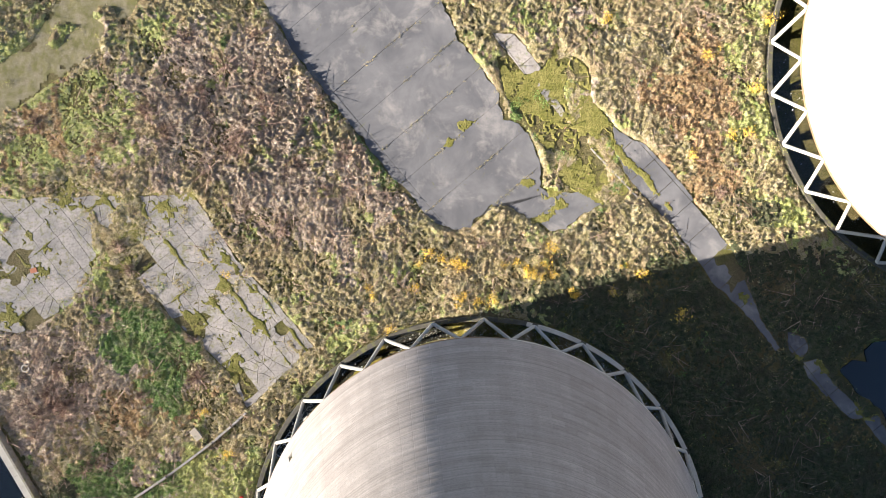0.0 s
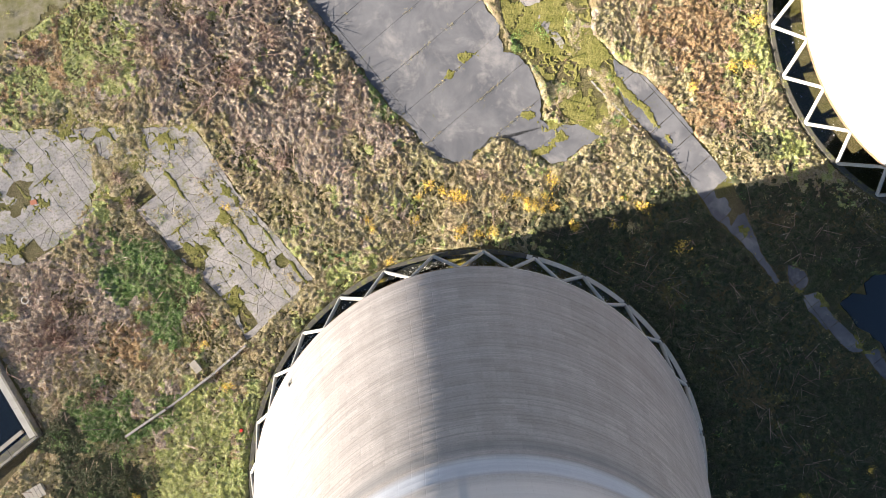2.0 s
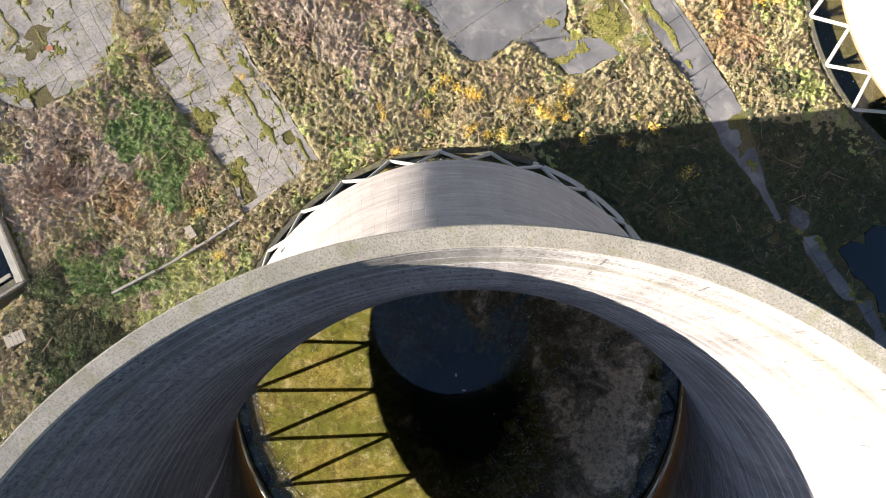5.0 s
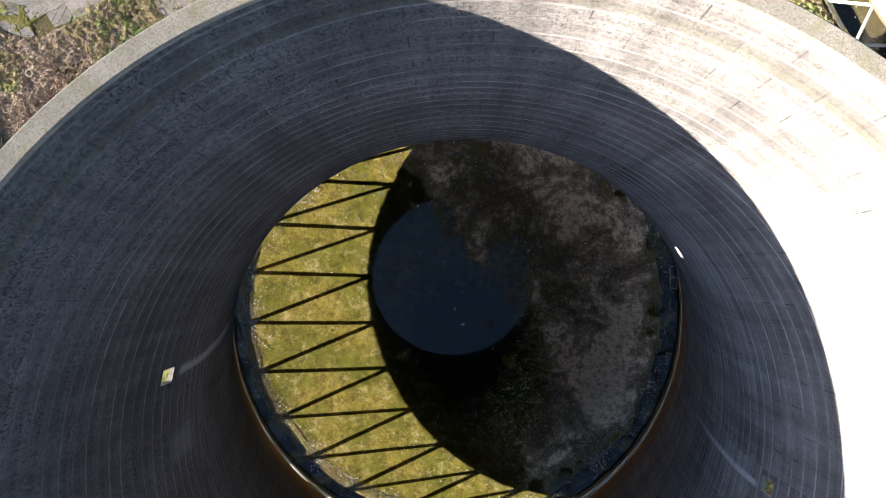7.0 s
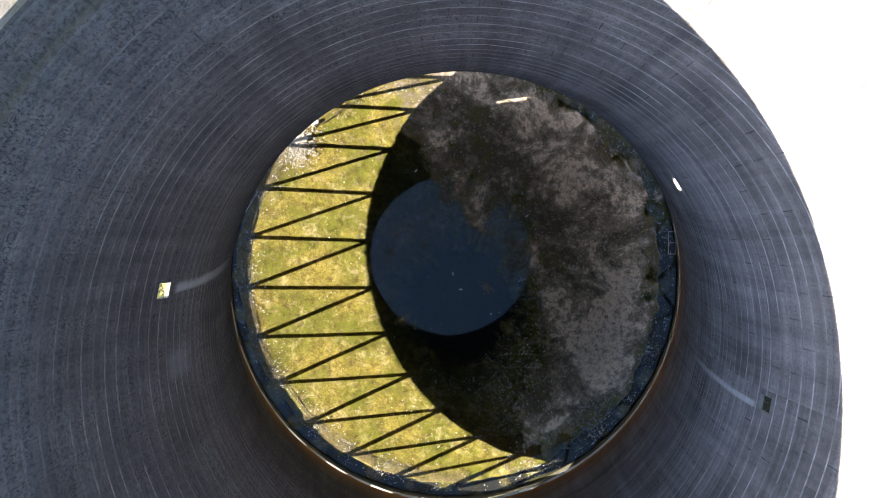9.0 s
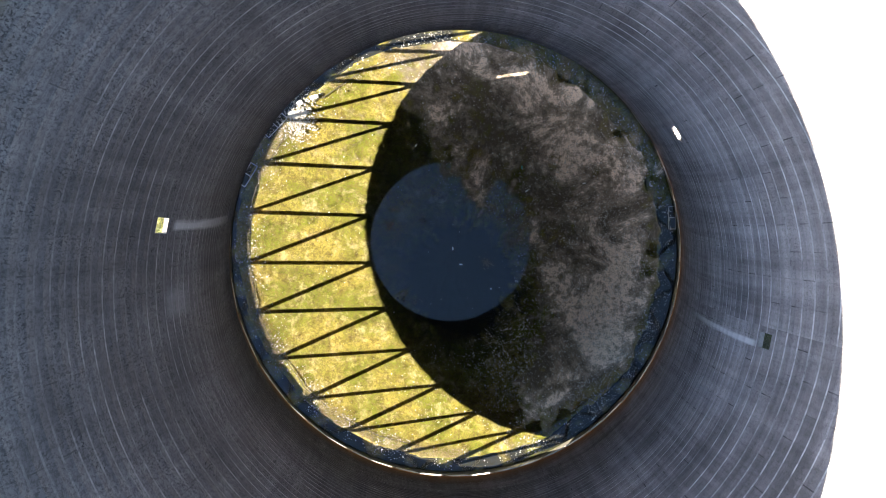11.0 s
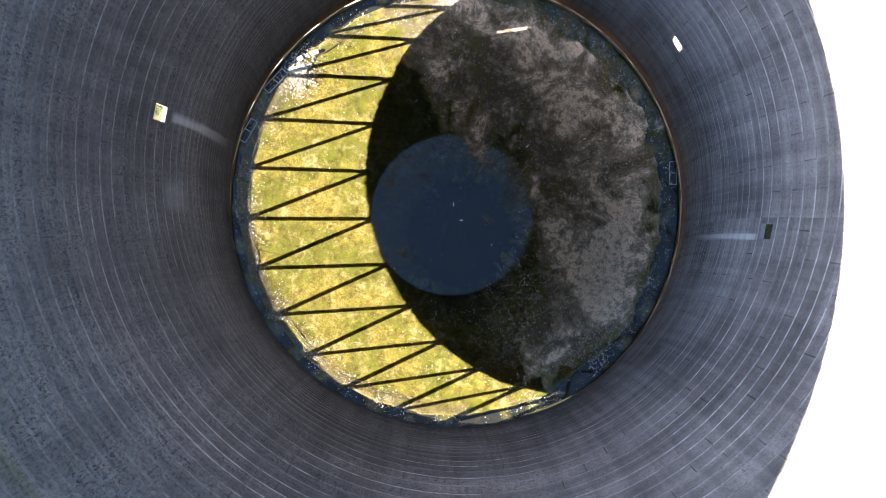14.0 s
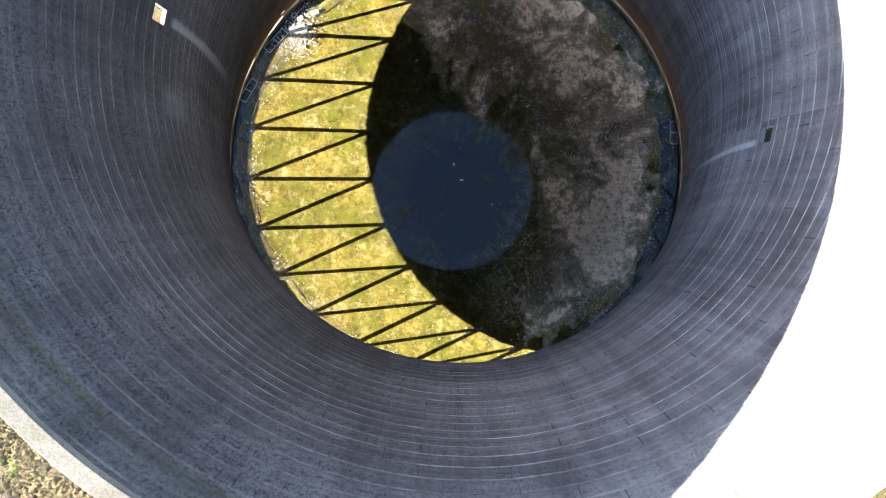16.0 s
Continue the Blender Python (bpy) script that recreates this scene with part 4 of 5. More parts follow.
def yard_moss(x, y):
    m = -0.62 + 0.95 * blob(x, y, 3.6, 14.6, 1.9, 1.3, 40) + 0.8 * blob(x, y, 0.9, 11.7, 1.3, 0.7, 40) + 1.0 * blob(x, y, 12.8, 6.0, 1.6, 0.9) + 1.0 * blob(x, y, 16.6, 4.6, 2.2, 1.0, 20) + 1.0 * blob(x, y, 17.6, 2.8, 1.9, 1.1, 40) + 0.95 * blob(x, y, 14.6, 0.6, 1.9, 0.8, 20)
    for cx, cy, rx, ry in ((25.9, 11.0, 1.0, 2.0), (27.6, 8.8, 0.8, 2.0), (29.9, 7.0, 0.6, 1.7), (31.3, 4.8, 0.6, 1.5), (33.8, 2.1, 0.6, 1.2), (45.0, -11.5, 0.8, 2.2), (53, -20.6, 1.4, 0.9), (57, -21.5, 1.0, 2.4), (63, -28, 1.2, 2.6)):
        m += 0.95 * blob(x, y, cx, cy, rx, ry, 42)
    return m


moss_sheet("moss_verge", (7, 29, 2, 28), lambda x, y: inside(VERGE, x, y), lambda x, y: 0.25 + 0.7 * (vnoise(x, y, 0.3, 95) - 0.5), "low olive moss along the paving", 0.2, -0.1, 0.07)
moss_sheet("moss_strip", (-76, -36, 3, 8), lambda x, y: y > 3.2, lambda x, y: 0.35 - 0.25 * np.abs(y - 5.0), "low olive moss along the cracked floor", 0.2, -0.1, 0.07)
moss_sheet("moss_mats", (-76, -18, -30, 6), lambda x, y: inside(PAD, x, y), pad_moss, "thick olive-green moss cushions on the slabs")
moss_sheet("moss_patches", (-2, 70, -32, 18), lambda x, y: x > -90, yard_moss, "olive moss spreading over yard and road", 0.16)
drape("rubble_ground", [[(24, 28), (22, 18), (25, 14.5), (29, 15), (33, 19), (34, 30)], disc(-21.5, -20.8, 3.4, 1.0, 42), disc(40, 6.5, 2.0, 1.2)], 0.28, lambda x, y: ground_z(x, y) + 0.05, M_DUST, "pale dusty rubble ground between the plants", "rubble", 0.9, 0.06)
drape("dirt_track", [TRACK], 0.28, lambda x, y: ground_z(x, y) + 0.05, M_TRACK, "pale trodden earth track", "track", 1.6, 0.05)


# ---- plants ----
def free_ground(x, y, verge=0.35):
    ok = tower_clear(x, y, 34.55)
    for poly in (YARD,):
        ok &= ~inside(poly, x, y)
    for poly in [ROAD, ROAD_END, ROAD_BIT, PUDDLE] + ROAD_FAR:
        ok &= ~inside(poly, x, y) | (vnoise(x, y, 0.5, 81) > 0.86)
    ok &= ~inside(PAD, x, y) | (vnoise(x, y, 0.45, 77) > 0.63) | (vnoise(x, y, 0.4, 78) + 0.75 * hump(x, y, -48.5, -6.0, 4.5, 6.0) > 0.86)
    ok &= ~(inside(TRACK, x, y) & (vnoise(x, y, 0.5, 79) < 0.62))
    ok &= ~(inside(VERGE, x, y) & (vnoise(x, y, 0.35, 80) < 0.5))
    ok &= ~inside([(-59.8, -42.0), (-69.0, -26.0), (-90, -40), (-75, -60)], x, y)
    return ok


# humps at x > 0 paint the tower's shade; the others are dark scrub
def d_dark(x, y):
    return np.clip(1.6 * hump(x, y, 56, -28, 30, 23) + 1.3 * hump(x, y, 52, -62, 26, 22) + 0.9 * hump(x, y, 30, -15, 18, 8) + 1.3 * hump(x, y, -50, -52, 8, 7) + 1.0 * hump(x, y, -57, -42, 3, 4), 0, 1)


def undergrowth():
    """Knee-high matted plants over the open ground: one ruffled skin that dips under the soil where it is bare."""
    step = 0.23
    rs = np.random.RandomState(55)
    gx, gy = np.meshgrid(np.arange(-74, 76, step), np.arange(-112, 44, step))
    gx, gy = gx + rs.uniform(-0.08, 0.08, gx.shape), gy + rs.uniform(-0.08, 0.08, gy.shape)
    wx, wy = gx + 1.6 * vnoise(gx, gy, 0.45, 34) + 0.5 * vnoise(gx, gy, 1.6, 36), gy + 1.6 * vnoise(gx, gy, 0.45, 35) + 0.5 * vnoise(gx, gy, 1.6, 37)
    rough = 0.40 * vnoise(wx, wy, 0.19, 31) + 0.20 * vnoise(0.8 * wx + 0.6 * wy, 0.8 * wy - 0.6 * wx, 0.62, 32) + 0.22 * vnoise(wx, wy, 1.7, 33) + 0.18 * vnoise(0.6 * gx + 0.8 * gy, 0.6 * gy - 0.8 * gx, 3.6, 38)
    free = free_ground(gx, gy)
    soft = np.clip(1 - hump(gx, gy, -36, -57, 9, 14) * 0.45 - 0.55 * hump(gx, gy, -55, 13, 11, 9) + 0.75 * hump(gx, gy, -28, 15, 16, 11) + 0.4 * hump(gx, gy, -57, -27, 8, 8) + 0.5 * hump(gx, gy, -50, -53, 9, 8), 0.38, 1.7)
    soft = np.where(inside(PAD, gx, gy), 0.48, soft)
    soft = np.where(inside(VERGE, gx, gy) | inside(ROAD, gx, gy) | inside(ROAD_END, gx, gy), 0.30, soft)
    edge = free.astype(float)
    for axis in (0, 1):
        edge = sum(np.roll(edge, q, axis) for q in range(-4, 5)) / 9.0
    inner = np.clip((edge - 0.45) * 2.2, 0.12, 1.0)
    soft = soft * inner
    z = np.where(free, (1.45 * (rough - 0.385) + 0.52 * rs.rand(*gx.shape) ** 2 - 0.06) * soft - 0.10 * (1 - inner), -0.6)
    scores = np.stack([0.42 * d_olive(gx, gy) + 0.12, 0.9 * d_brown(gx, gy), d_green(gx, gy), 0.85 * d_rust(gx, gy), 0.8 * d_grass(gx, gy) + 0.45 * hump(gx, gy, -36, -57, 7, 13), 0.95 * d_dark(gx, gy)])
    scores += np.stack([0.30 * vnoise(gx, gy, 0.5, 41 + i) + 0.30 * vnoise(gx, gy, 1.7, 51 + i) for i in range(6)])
    kind = scores.argmax(0)
    h, w = gx.shape
    seen = ((gy > -76) | (gx < -5)) & tower_clear(gx, gy, 34.0)
    keep = z > -0.35
    ok = seen[:-1, :-1] & (keep[:-1, :-1] | keep[1:, :-1] | keep[:-1, 1:] | keep[1:, 1:])
    jj, ii = np.nonzero(ok)
    a = jj * w + ii
    quads = np.stack([a, a + 1, a + w + 1, a + w], 1)
    used, flat = np.unique(quads, return_inverse=True)
    x, y, zz = gx.ravel()[used], gy.ravel()[used], z.ravel()[used]
    zz = zz + np.array([ground_z(p, q) for p, q in zip(x, y)])
    me = bpy.data.meshes.new("undergrowth")
    n = len(quads)
    me.vertices.add(len(used)), me.loops.add(4 * n), me.polygons.add(n)
    me.vertices.foreach_set("co", np.stack([x, y, zz], 1).astype(np.float32).ravel())
    me.loops.foreach_set("vertex_index", flat.astype(np.int32).ravel())
    me.polygons.foreach_set("loop_start", np.arange(0, 4 * n, 4, dtype=np.int32))
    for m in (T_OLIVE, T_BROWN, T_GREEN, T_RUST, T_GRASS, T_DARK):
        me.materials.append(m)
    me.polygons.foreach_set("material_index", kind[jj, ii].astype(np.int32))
    me.update(calc_edges=True)
    tagged(new("undergrowth", me), "matted knee-high autumn undergrowth in olive, brown and rust", "undergrowth", kind="stuff")
    # loose leaves standing off the mat
    live = np.nonzero(z.ravel()[used] > 0.0)[0]
    for k, (material, name, label) in enumerate(((M_OLIVE, "olive_leaves", "small olive and straw leaves on the mat"), (M_BROWN, "brown_leaves", "small dry brown leaves on the mat"), (M_GREEN, "green_leaves", "small green leaves on the mat"), (M_RUST, "rust_leaves", "small rust-red leaves on the mat"), (M_GRASS, "grass_blades", "short yellow-green blades on the mat"), (M_DARKLEAF, "shade_and_thorn_leaves", "small dark leaves on the mat, shade partly painted into their colour"))):
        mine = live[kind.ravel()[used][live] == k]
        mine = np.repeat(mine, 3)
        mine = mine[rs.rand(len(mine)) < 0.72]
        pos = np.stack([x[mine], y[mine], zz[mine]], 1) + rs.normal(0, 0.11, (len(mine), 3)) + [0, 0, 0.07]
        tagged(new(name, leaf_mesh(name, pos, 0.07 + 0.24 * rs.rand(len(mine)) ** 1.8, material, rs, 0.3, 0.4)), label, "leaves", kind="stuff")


def leaf_mesh(name, pos, size, material, rs, flat=0.5, slim=0.45):
    """Many small pointed leaves (four corners each), joined."""
    n = len(pos)
    d = rs.normal(size=(n, 3))
    d[:, 2] *= 1 - flat * 0.6
    d /= np.linalg.norm(d, axis=1)[:, None]
    e = rs.normal(size=(n, 3))
    e -= d * (e * d).sum(1)[:, None]
    e /= np.linalg.norm(e, axis=1)[:, None]
    d, e = d * size[:, None] * 0.5, e * size[:, None] * 0.5 * slim
    v = np.stack([pos - d, pos + e, pos + d, pos - e], 1).reshape(-1, 3)
    me = bpy.data.meshes.new(name)
    me.vertices.add(4 * n), me.loops.add(4 * n), me.polygons.add(n)
    me.vertices.foreach_set("co", v.astype(np.float32).ravel())
    me.loops.foreach_set("vertex_index", np.arange(4 * n, dtype=np.int32))
    me.polygons.foreach_set("loop_start", np.arange(0, 4 * n, 4, dtype=np.int32))
    me.materials.append(material)
    me.update(calc_edges=True)
    return me


def stem_mesh(name, a, b, r, material):
    """Thin three-sided stalks from a to b, joined."""
    n = len(a)
    d = b - a
    d /= np.linalg.norm(d, axis=1)[:, None]
    s = np.cross(d, [0.3, 0.2, 0.93])
    s /= np.linalg.norm(s, axis=1)[:, None]
    t = np.cross(d, s)
    rows = []
    for p, k in ((a, 1.0), (b, 0.45)):
        for w in range(3):
            c, q = math.cos(w * 2.0944), math.sin(w * 2.0944)
            rows.append(p + (s * c + t * q) * r[:, None] * k)
    v = np.stack(rows, 1).reshape(-1, 3)
    base = np.arange(n)[:, None] * 6
    quads = np.concatenate([base + np.array([[w, (w + 1) % 3, 3 + (w + 1) % 3, 3 + w]]) for w in range(3)], 1).reshape(-1)
    me = bpy.data.meshes.new(name)
    me.vertices.add(6 * n), me.loops.add(12 * n), me.polygons.add(3 * n)
    me.vertices.foreach_set("co", v.astype(np.float32).ravel())
    me.loops.foreach_set("vertex_index", quads.astype(np.int32))
    me.polygons.foreach_set("loop_start", np.arange(0, 12 * n, 4, dtype=np.int32))
    me.materials.append(material)
    me.update(calc_edges=True)
    return me


def scatter(density, tries, rs, box=(-76, 82, -116, 46)):
    x, y = rs.uniform(box[0], box[1], tries), rs.uniform(box[2], box[3], tries)
    ok = (rs.rand(tries) < density(x, y)) & free_ground(x, y)
    return x[ok], y[ok]


def scrub(name, density, tries, spread, height, leaf, per, material, label, category, seed, flat=0.5, slim=0.45):
    rs = np.random.RandomState(seed)
    x, y = scatter(density, tries, rs)
    z = np.array([ground_z(a, b) for a, b in zip(x, y)])
    rad = rs.uniform(*spread, len(x))
    tall = rs.uniform(*height, len(x))
    count = np.maximum(6, (per * rad * rad * rs.uniform(0.7, 1.3, len(x))).astype(int))
    who = np.repeat(np.arange(len(x)), count)
    ang, q = rs.uniform(0, 2 * np.pi, len(who)), np.sqrt(rs.rand(len(who)))
    wob = 1 + 0.35 * np.sin(3 * ang + who) + 0.2 * np.sin(5 * ang + 2.1 * who)
    r = rad[who] * q * wob
    pos = np.stack([x[who] + r * np.cos(ang), y[who] + r * np.sin(ang), z[who] + tall[who] * (1 - 0.85 * q * q) * rs.uniform(0.35, 1.0, len(who)) + 0.02], 1)
    size = rs.uniform(*leaf, len(who))
    return tagged(new(name, leaf_mesh(name, pos, size, material, rs, flat, slim)), label, category, kind="stuff")


def d_brown(x, y):
    return np.clip(1.1 * hump(x, y, -28, 15, 17, 12) + hump(x, y, -57, -26, 9, 9) + 0.6 * hump(x, y, -17, 1, 9, 6) + 0.35 * hump(x, y, -40, -42, 8, 6) + 0.16, 0, 1) * (0.35 + 0.65 * (vnoise(x, y, 0.25, 1) > 0.42))


def d_green(x, y):
    return np.clip(1.3 * hump(x, y, -44.5, -18.5, 5.5, 5) + 1.2 * hump(x, y, -40.0, -24, 4, 4) + 1.3 * hump(x, y, -48, -39, 8, 3.5) + 0.6 * hump(x, y, 11.5, 16, 3, 7) + 0.8 * hump(x, y, -9, 12, 3, 7) + 0.5 * hump(x, y, -14, 18, 3, 5) + 0.05, 0, 1) * (vnoise(x, y, 0.3, 2) > 0.3)


def zoned(x, y):
    return np.clip(hump(x, y, -28, 15, 16, 11) + hump(x, y, -57, -26, 8, 8) + hump(x, y, -44, -20, 7, 6) + hump(x, y, -48, -39, 8, 3.5) + hump(x, y, 38, 14, 7, 12) + hump(x, y, -36, -57, 8, 13) + 0.5 * hump(x, y, -58, 20, 13, 10), 0, 1)


def d_olive(x, y):
    return (0.3 + 0.7 * (vnoise(x, y, 0.22, 3) > 0.42)) * (1 - 0.85 * zoned(x, y))


def d_yellow(x, y):
    return np.clip(0.9 * hump(x, y, 12, -5, 14, 6) + 0.5 * hump(x, y, 0, -9, 12, 4) + 0.12 * hump(x, y, 46, 15, 6, 9) + 0.02, 0, 1) * (vnoise(x, y, 0.45, 4) > 0.5)


def d_rust(x, y):
    return np.clip(0.95 * hump(x, y, 37, 14, 7, 13) + 0.5 * hump(x, y, -46, -29, 8, 6) + 0.5 * hump(x, y, -56, 14, 10, 8) + 0.35 * hump(x, y, -38, -45, 9, 7) + 0.04, 0, 1) * (0.25 + 0.75 * (vnoise(x, y, 0.3, 5) > 0.42))


def d_grass(x, y):
    ring_a = np.hypot(x - TOWER_A[0], y - TOWER_A[1])
    ring_b = np.hypot(x - TOWER_B[0], y - TOWER_B[1])
    return np.clip(2.2 * hump(x, y, -36, -57, 8, 14) + 0.7 * hump(x, y, -33, -37, 4, 5) + 0.75 * hump(x, y, -58, 20, 14, 12) + 0.4 * (ring_b < 41) + 0.3 * (ring_a < 38.5) + 0.22, 0, 1) * (0.4 + 0.6 * (vnoise(x, y, 0.3, 6) > 0.4))


undergrowth()
scrub("grass", d_grass, 9000, (0.15, 0.7), (0.2, 0.6), (0.14, 0.34), 55, M_GRASS, "rough yellow-green autumn grass tussocks", "grass", 101, 0.2, 0.28)
scrub("scrub", d_olive, 9000, (0.15, 0.75), (0.25, 1.1), (0.08, 0.22), 80, M_OLIVE, "low olive and straw-coloured scrub", "scrub", 102)
scrub("bramble", d_brown, 7000, (0.15, 0.7), (0.3, 1.2), (0.08, 0.24), 60, M_BROWN, "dry brown bramble thicket", "bramble", 103)
scrub("nettles", d_green, 14000, (0.35, 0.9), (0.5, 1.5), (0.14, 0.32), 90, M_GREEN, "fresh green nettle and ivy patches", "nettles", 104)
scrub("bracken", d_rust, 9000, (0.15, 0.65), (0.3, 1.0), (0.08, 0.24), 65, M_RUST, "rust-brown bracken and dock", "bracken", 105)


def scatter_stems(name, density, tries, length, thick, lean, label, seed, bunch=1):
    rs = np.random.RandomState(seed)
    x, y = scatter(density, tries, rs)
    x, y = np.repeat(x, bunch), np.repeat(y, bunch)
    x, y = x + rs.normal(0, 0.5, len(x)), y + rs.normal(0, 0.5, len(x))
    ok = free_ground(x, y)
    x, y = x[ok], y[ok]
    z = np.array([ground_z(a, b) for a, b in zip(x, y)])
    a = np.stack([x, y, z + rs.uniform(0.2, 0.9, len(x))], 1)
    ang, up, ln = rs.uniform(0, 2 * np.pi, len(x)), rs.uniform(*lean, len(x)), rs.uniform(*length, len(x))
    b = a + np.stack([np.cos(ang) * np.cos(up), np.sin(ang) * np.cos(up), np.sin(up)], 1) * ln[:, None]
    ok = free_ground(b[:, 0], b[:, 1])
    a, b, x = a[ok], b[ok], x[ok]
    tagged(new(name, stem_mesh(name, a, b, rs.uniform(*thick, len(x)), M_STEM)), label, "dead stems", kind="stuff")


scatter_stems("dead_stems", lambda x, y: np.clip(d_brown(x, y) * 1.1, 0, 1), 8500, (0.8, 3.4), (0.018, 0.055), (0.0, 0.8), "tangled dead grey-brown stems over the bramble", 111, 4)
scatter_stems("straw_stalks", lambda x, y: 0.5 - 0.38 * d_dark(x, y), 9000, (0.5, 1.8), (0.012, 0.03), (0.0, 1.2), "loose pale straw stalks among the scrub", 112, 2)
scatter_stems("fallen_canes", lambda x, y: np.clip(0.5 * hump(x, y, -28, 15, 16, 11) + 0.5 * hump(x, y, -58, -28, 7, 9) + 0.018, 0, 1), 3600, (1.6, 5.5), (0.03, 0.085), (0.0, 0.15), "long fallen pale canes and branches", 113, 1)


def yellow_shrubs():
    """Each small yellowing birch or sallow is a thing with its stems and its leaves."""
    rs = np.random.RandomState(120)
    kinds = []
    for k in range(5):
        n = 7
        ang, ln = rs.uniform(0, 6.28, n), rs.uniform(0.6, 1.5, n)
        tip = np.stack([np.cos(ang) * ln * 0.55, np.sin(ang) * ln * 0.55, ln], 1)
        stems = stem_mesh("stems", np.zeros((n, 3)) + rs.normal(0, 0.04, (n, 3)) * [1, 1, 0], tip, np.full(n, 0.025), M_STEM)
        m = 150
        who, s = rs.randint(0, n, m), rs.uniform(0.35, 1.1, m)
        pos = tip[who] * s[:, None] + rs.normal(0, 0.22, (m, 3))
        pos[:, 2] = np.maximum(pos[:, 2], 0.1)
        kinds.append((stems, pos, rs.uniform(0.09, 0.22, m)))
    crowns = {}
    x, y = scatter(d_yellow, 9000, rs)
    for i in range(min(len(x), 290)):
        k = i % 5
        stems, pos, size = kinds[k]
        mat = M_YELLOW if rs.rand() < 0.72 else M_OLIVE
        if (k, mat.name) not in crowns:
            crowns[k, mat.name] = leaf_mesh("leaves", pos, size, mat, rs, 0.4, 0.6)
        t = tagged(empty("shrub", x[i], y[i], ground_z(x[i], y[i]), rs.uniform(0, 360)), "small yellow-leaved autumn shrub in the scrub" if mat is M_YELLOW else "small olive-leaved shrub in the scrub", "shrub", "autumn shrubs")
        k = rs.uniform(0.8, 1.5)
        t.scale = (k, k, k * 0.95)
        hung("stems", stems, t)
        hung("leaves", crowns[(i % 5), mat.name], t)


yellow_shrubs()


def dead_bush(x, y, reach, seed, green=False):
    """A sprawling fan of bare canes round one root."""
    rs = np.random.RandomState(seed)
    n = 130
    ang, up, ln = rs.uniform(0, 6.28, n), rs.uniform(0.15, 1.2, n), reach * rs.uniform(0.45, 1.0, n)
    a = rs.normal(0, 0.12, (n, 3)) * [1, 1, 0.2]
    b = a + np.stack([np.cos(ang) * np.cos(up), np.sin(ang) * np.cos(up), np.sin(up) * 0.8], 1) * ln[:, None]
    ok = free_ground(b[:, 0] + x, b[:, 1] + y)
    a, b = a[ok], b[ok]
    n = len(a)
    t = tagged(empty("bush", x, y, ground_z(x, y)), "leafless bush of grey-brown canes sprawling from one root", "bush", "bare bushes")
    hung("branchwork", stem_mesh("branchwork", a, b, rs.uniform(0.025, 0.075, n), M_STEM), t)
    k = rs.randint(0, n, 260)
    s = rs.uniform(0.3, 1.05, 260)[:, None]
    hung("leaves", leaf_mesh("leaves", a[k] + (b[k] - a[k]) * s + rs.normal(0, 0.1, (260, 3)), rs.uniform(0.07, 0.16, 260), M_GREEN if green else M_BROWN, rs), t)


rng = random.Random(3)
for i, (x, y, r) in enumerate([(-36.6, -23.3, 2.6), (-58.5, -25.5, 3.0), (-60.0, -29.0, 2.8), (-56.5, -28.0, 2.4), (-57.5, -22.5, 2.0), (-45.0, -25.8, 1.6), (-54.0, -37.0, 2.2), (-51.5, -36.0, 2.0), (-30.5, 12.0, 2.4), (-26.0, 17.5, 2.8), (-22.0, 9.0, 2.2), (-36.0, 19.0, 2.6), (-32.0, 23.5, 3.0), (-41.0, 13.5, 2.2), (-17.5, 4.5, 2.2), (-24.0, -1.0, 2.0), (-48.5, 12.0, 1.8), (-60.5, 14.5, 1.6), (-46.5, -7.0, 1.8), (-48.5, -3.5, 1.6), (-37.6, -17.2, 1.4), (5.5, -3.0, 1.6), (41.0, 4.5, 1.6), (33.5, 16.5, 1.5)]):
    dead_bush(x, y, r, 300 + i, i in (5, 18))

rs = np.random.RandomState(44)
bx, by = scatter(lambda x, y: np.clip(hump(x, y, -28, 14, 15, 11) + 0.7 * hump(x, y, -58, -27, 6, 7), 0, 1), 900, rs)
for i in range(min(52, len(bx))):
    dead_bush(bx[i], by[i], rs.uniform(1.3, 2.8), 700 + i)

# thorn thicket by the grass
for i in range(52):
    rs = np.random.RandomState(500 + i)
    x, y = (-50.5 + rs.normal(0, 4.6), -52.5 + rs.normal(0, 4.4)) if i < 44 else (-57.2 + rs.normal(0, 1.2), -41.5 + rs.normal(0, 2.6))
    t = tagged(empty("thorn_bush", x, y, ground_z(x, y)), "dark green rounded thorn bush beside the grass", "bush", "thorn bushes")
    n, r = 520, rs.uniform(1.2, 2.0)
    d = rs.normal(size=(n, 3))
    d /= np.linalg.norm(d, axis=1)[:, None]
    d[:, 2] = np.abs(d[:, 2])
    pos = d * (r * rs.uniform(0.55, 1.0, n) * (1 + 0.3 * np.sin(4 * np.arctan2(d[:, 1], d[:, 0]) + i)))[:, None] * [1, 1, 0.8]
    pos[:, 2] += 0.15
    hung("leaves", leaf_mesh("leaves", pos, rs.uniform(0.12, 0.3, n), M_DARKLEAF if i % 7 else M_GREEN, rs), t)
    hung("stems", stem_mesh("stems", np.zeros((30, 3)), pos[:30] * 0.9, np.full(30, 0.03), M_STEM), t)


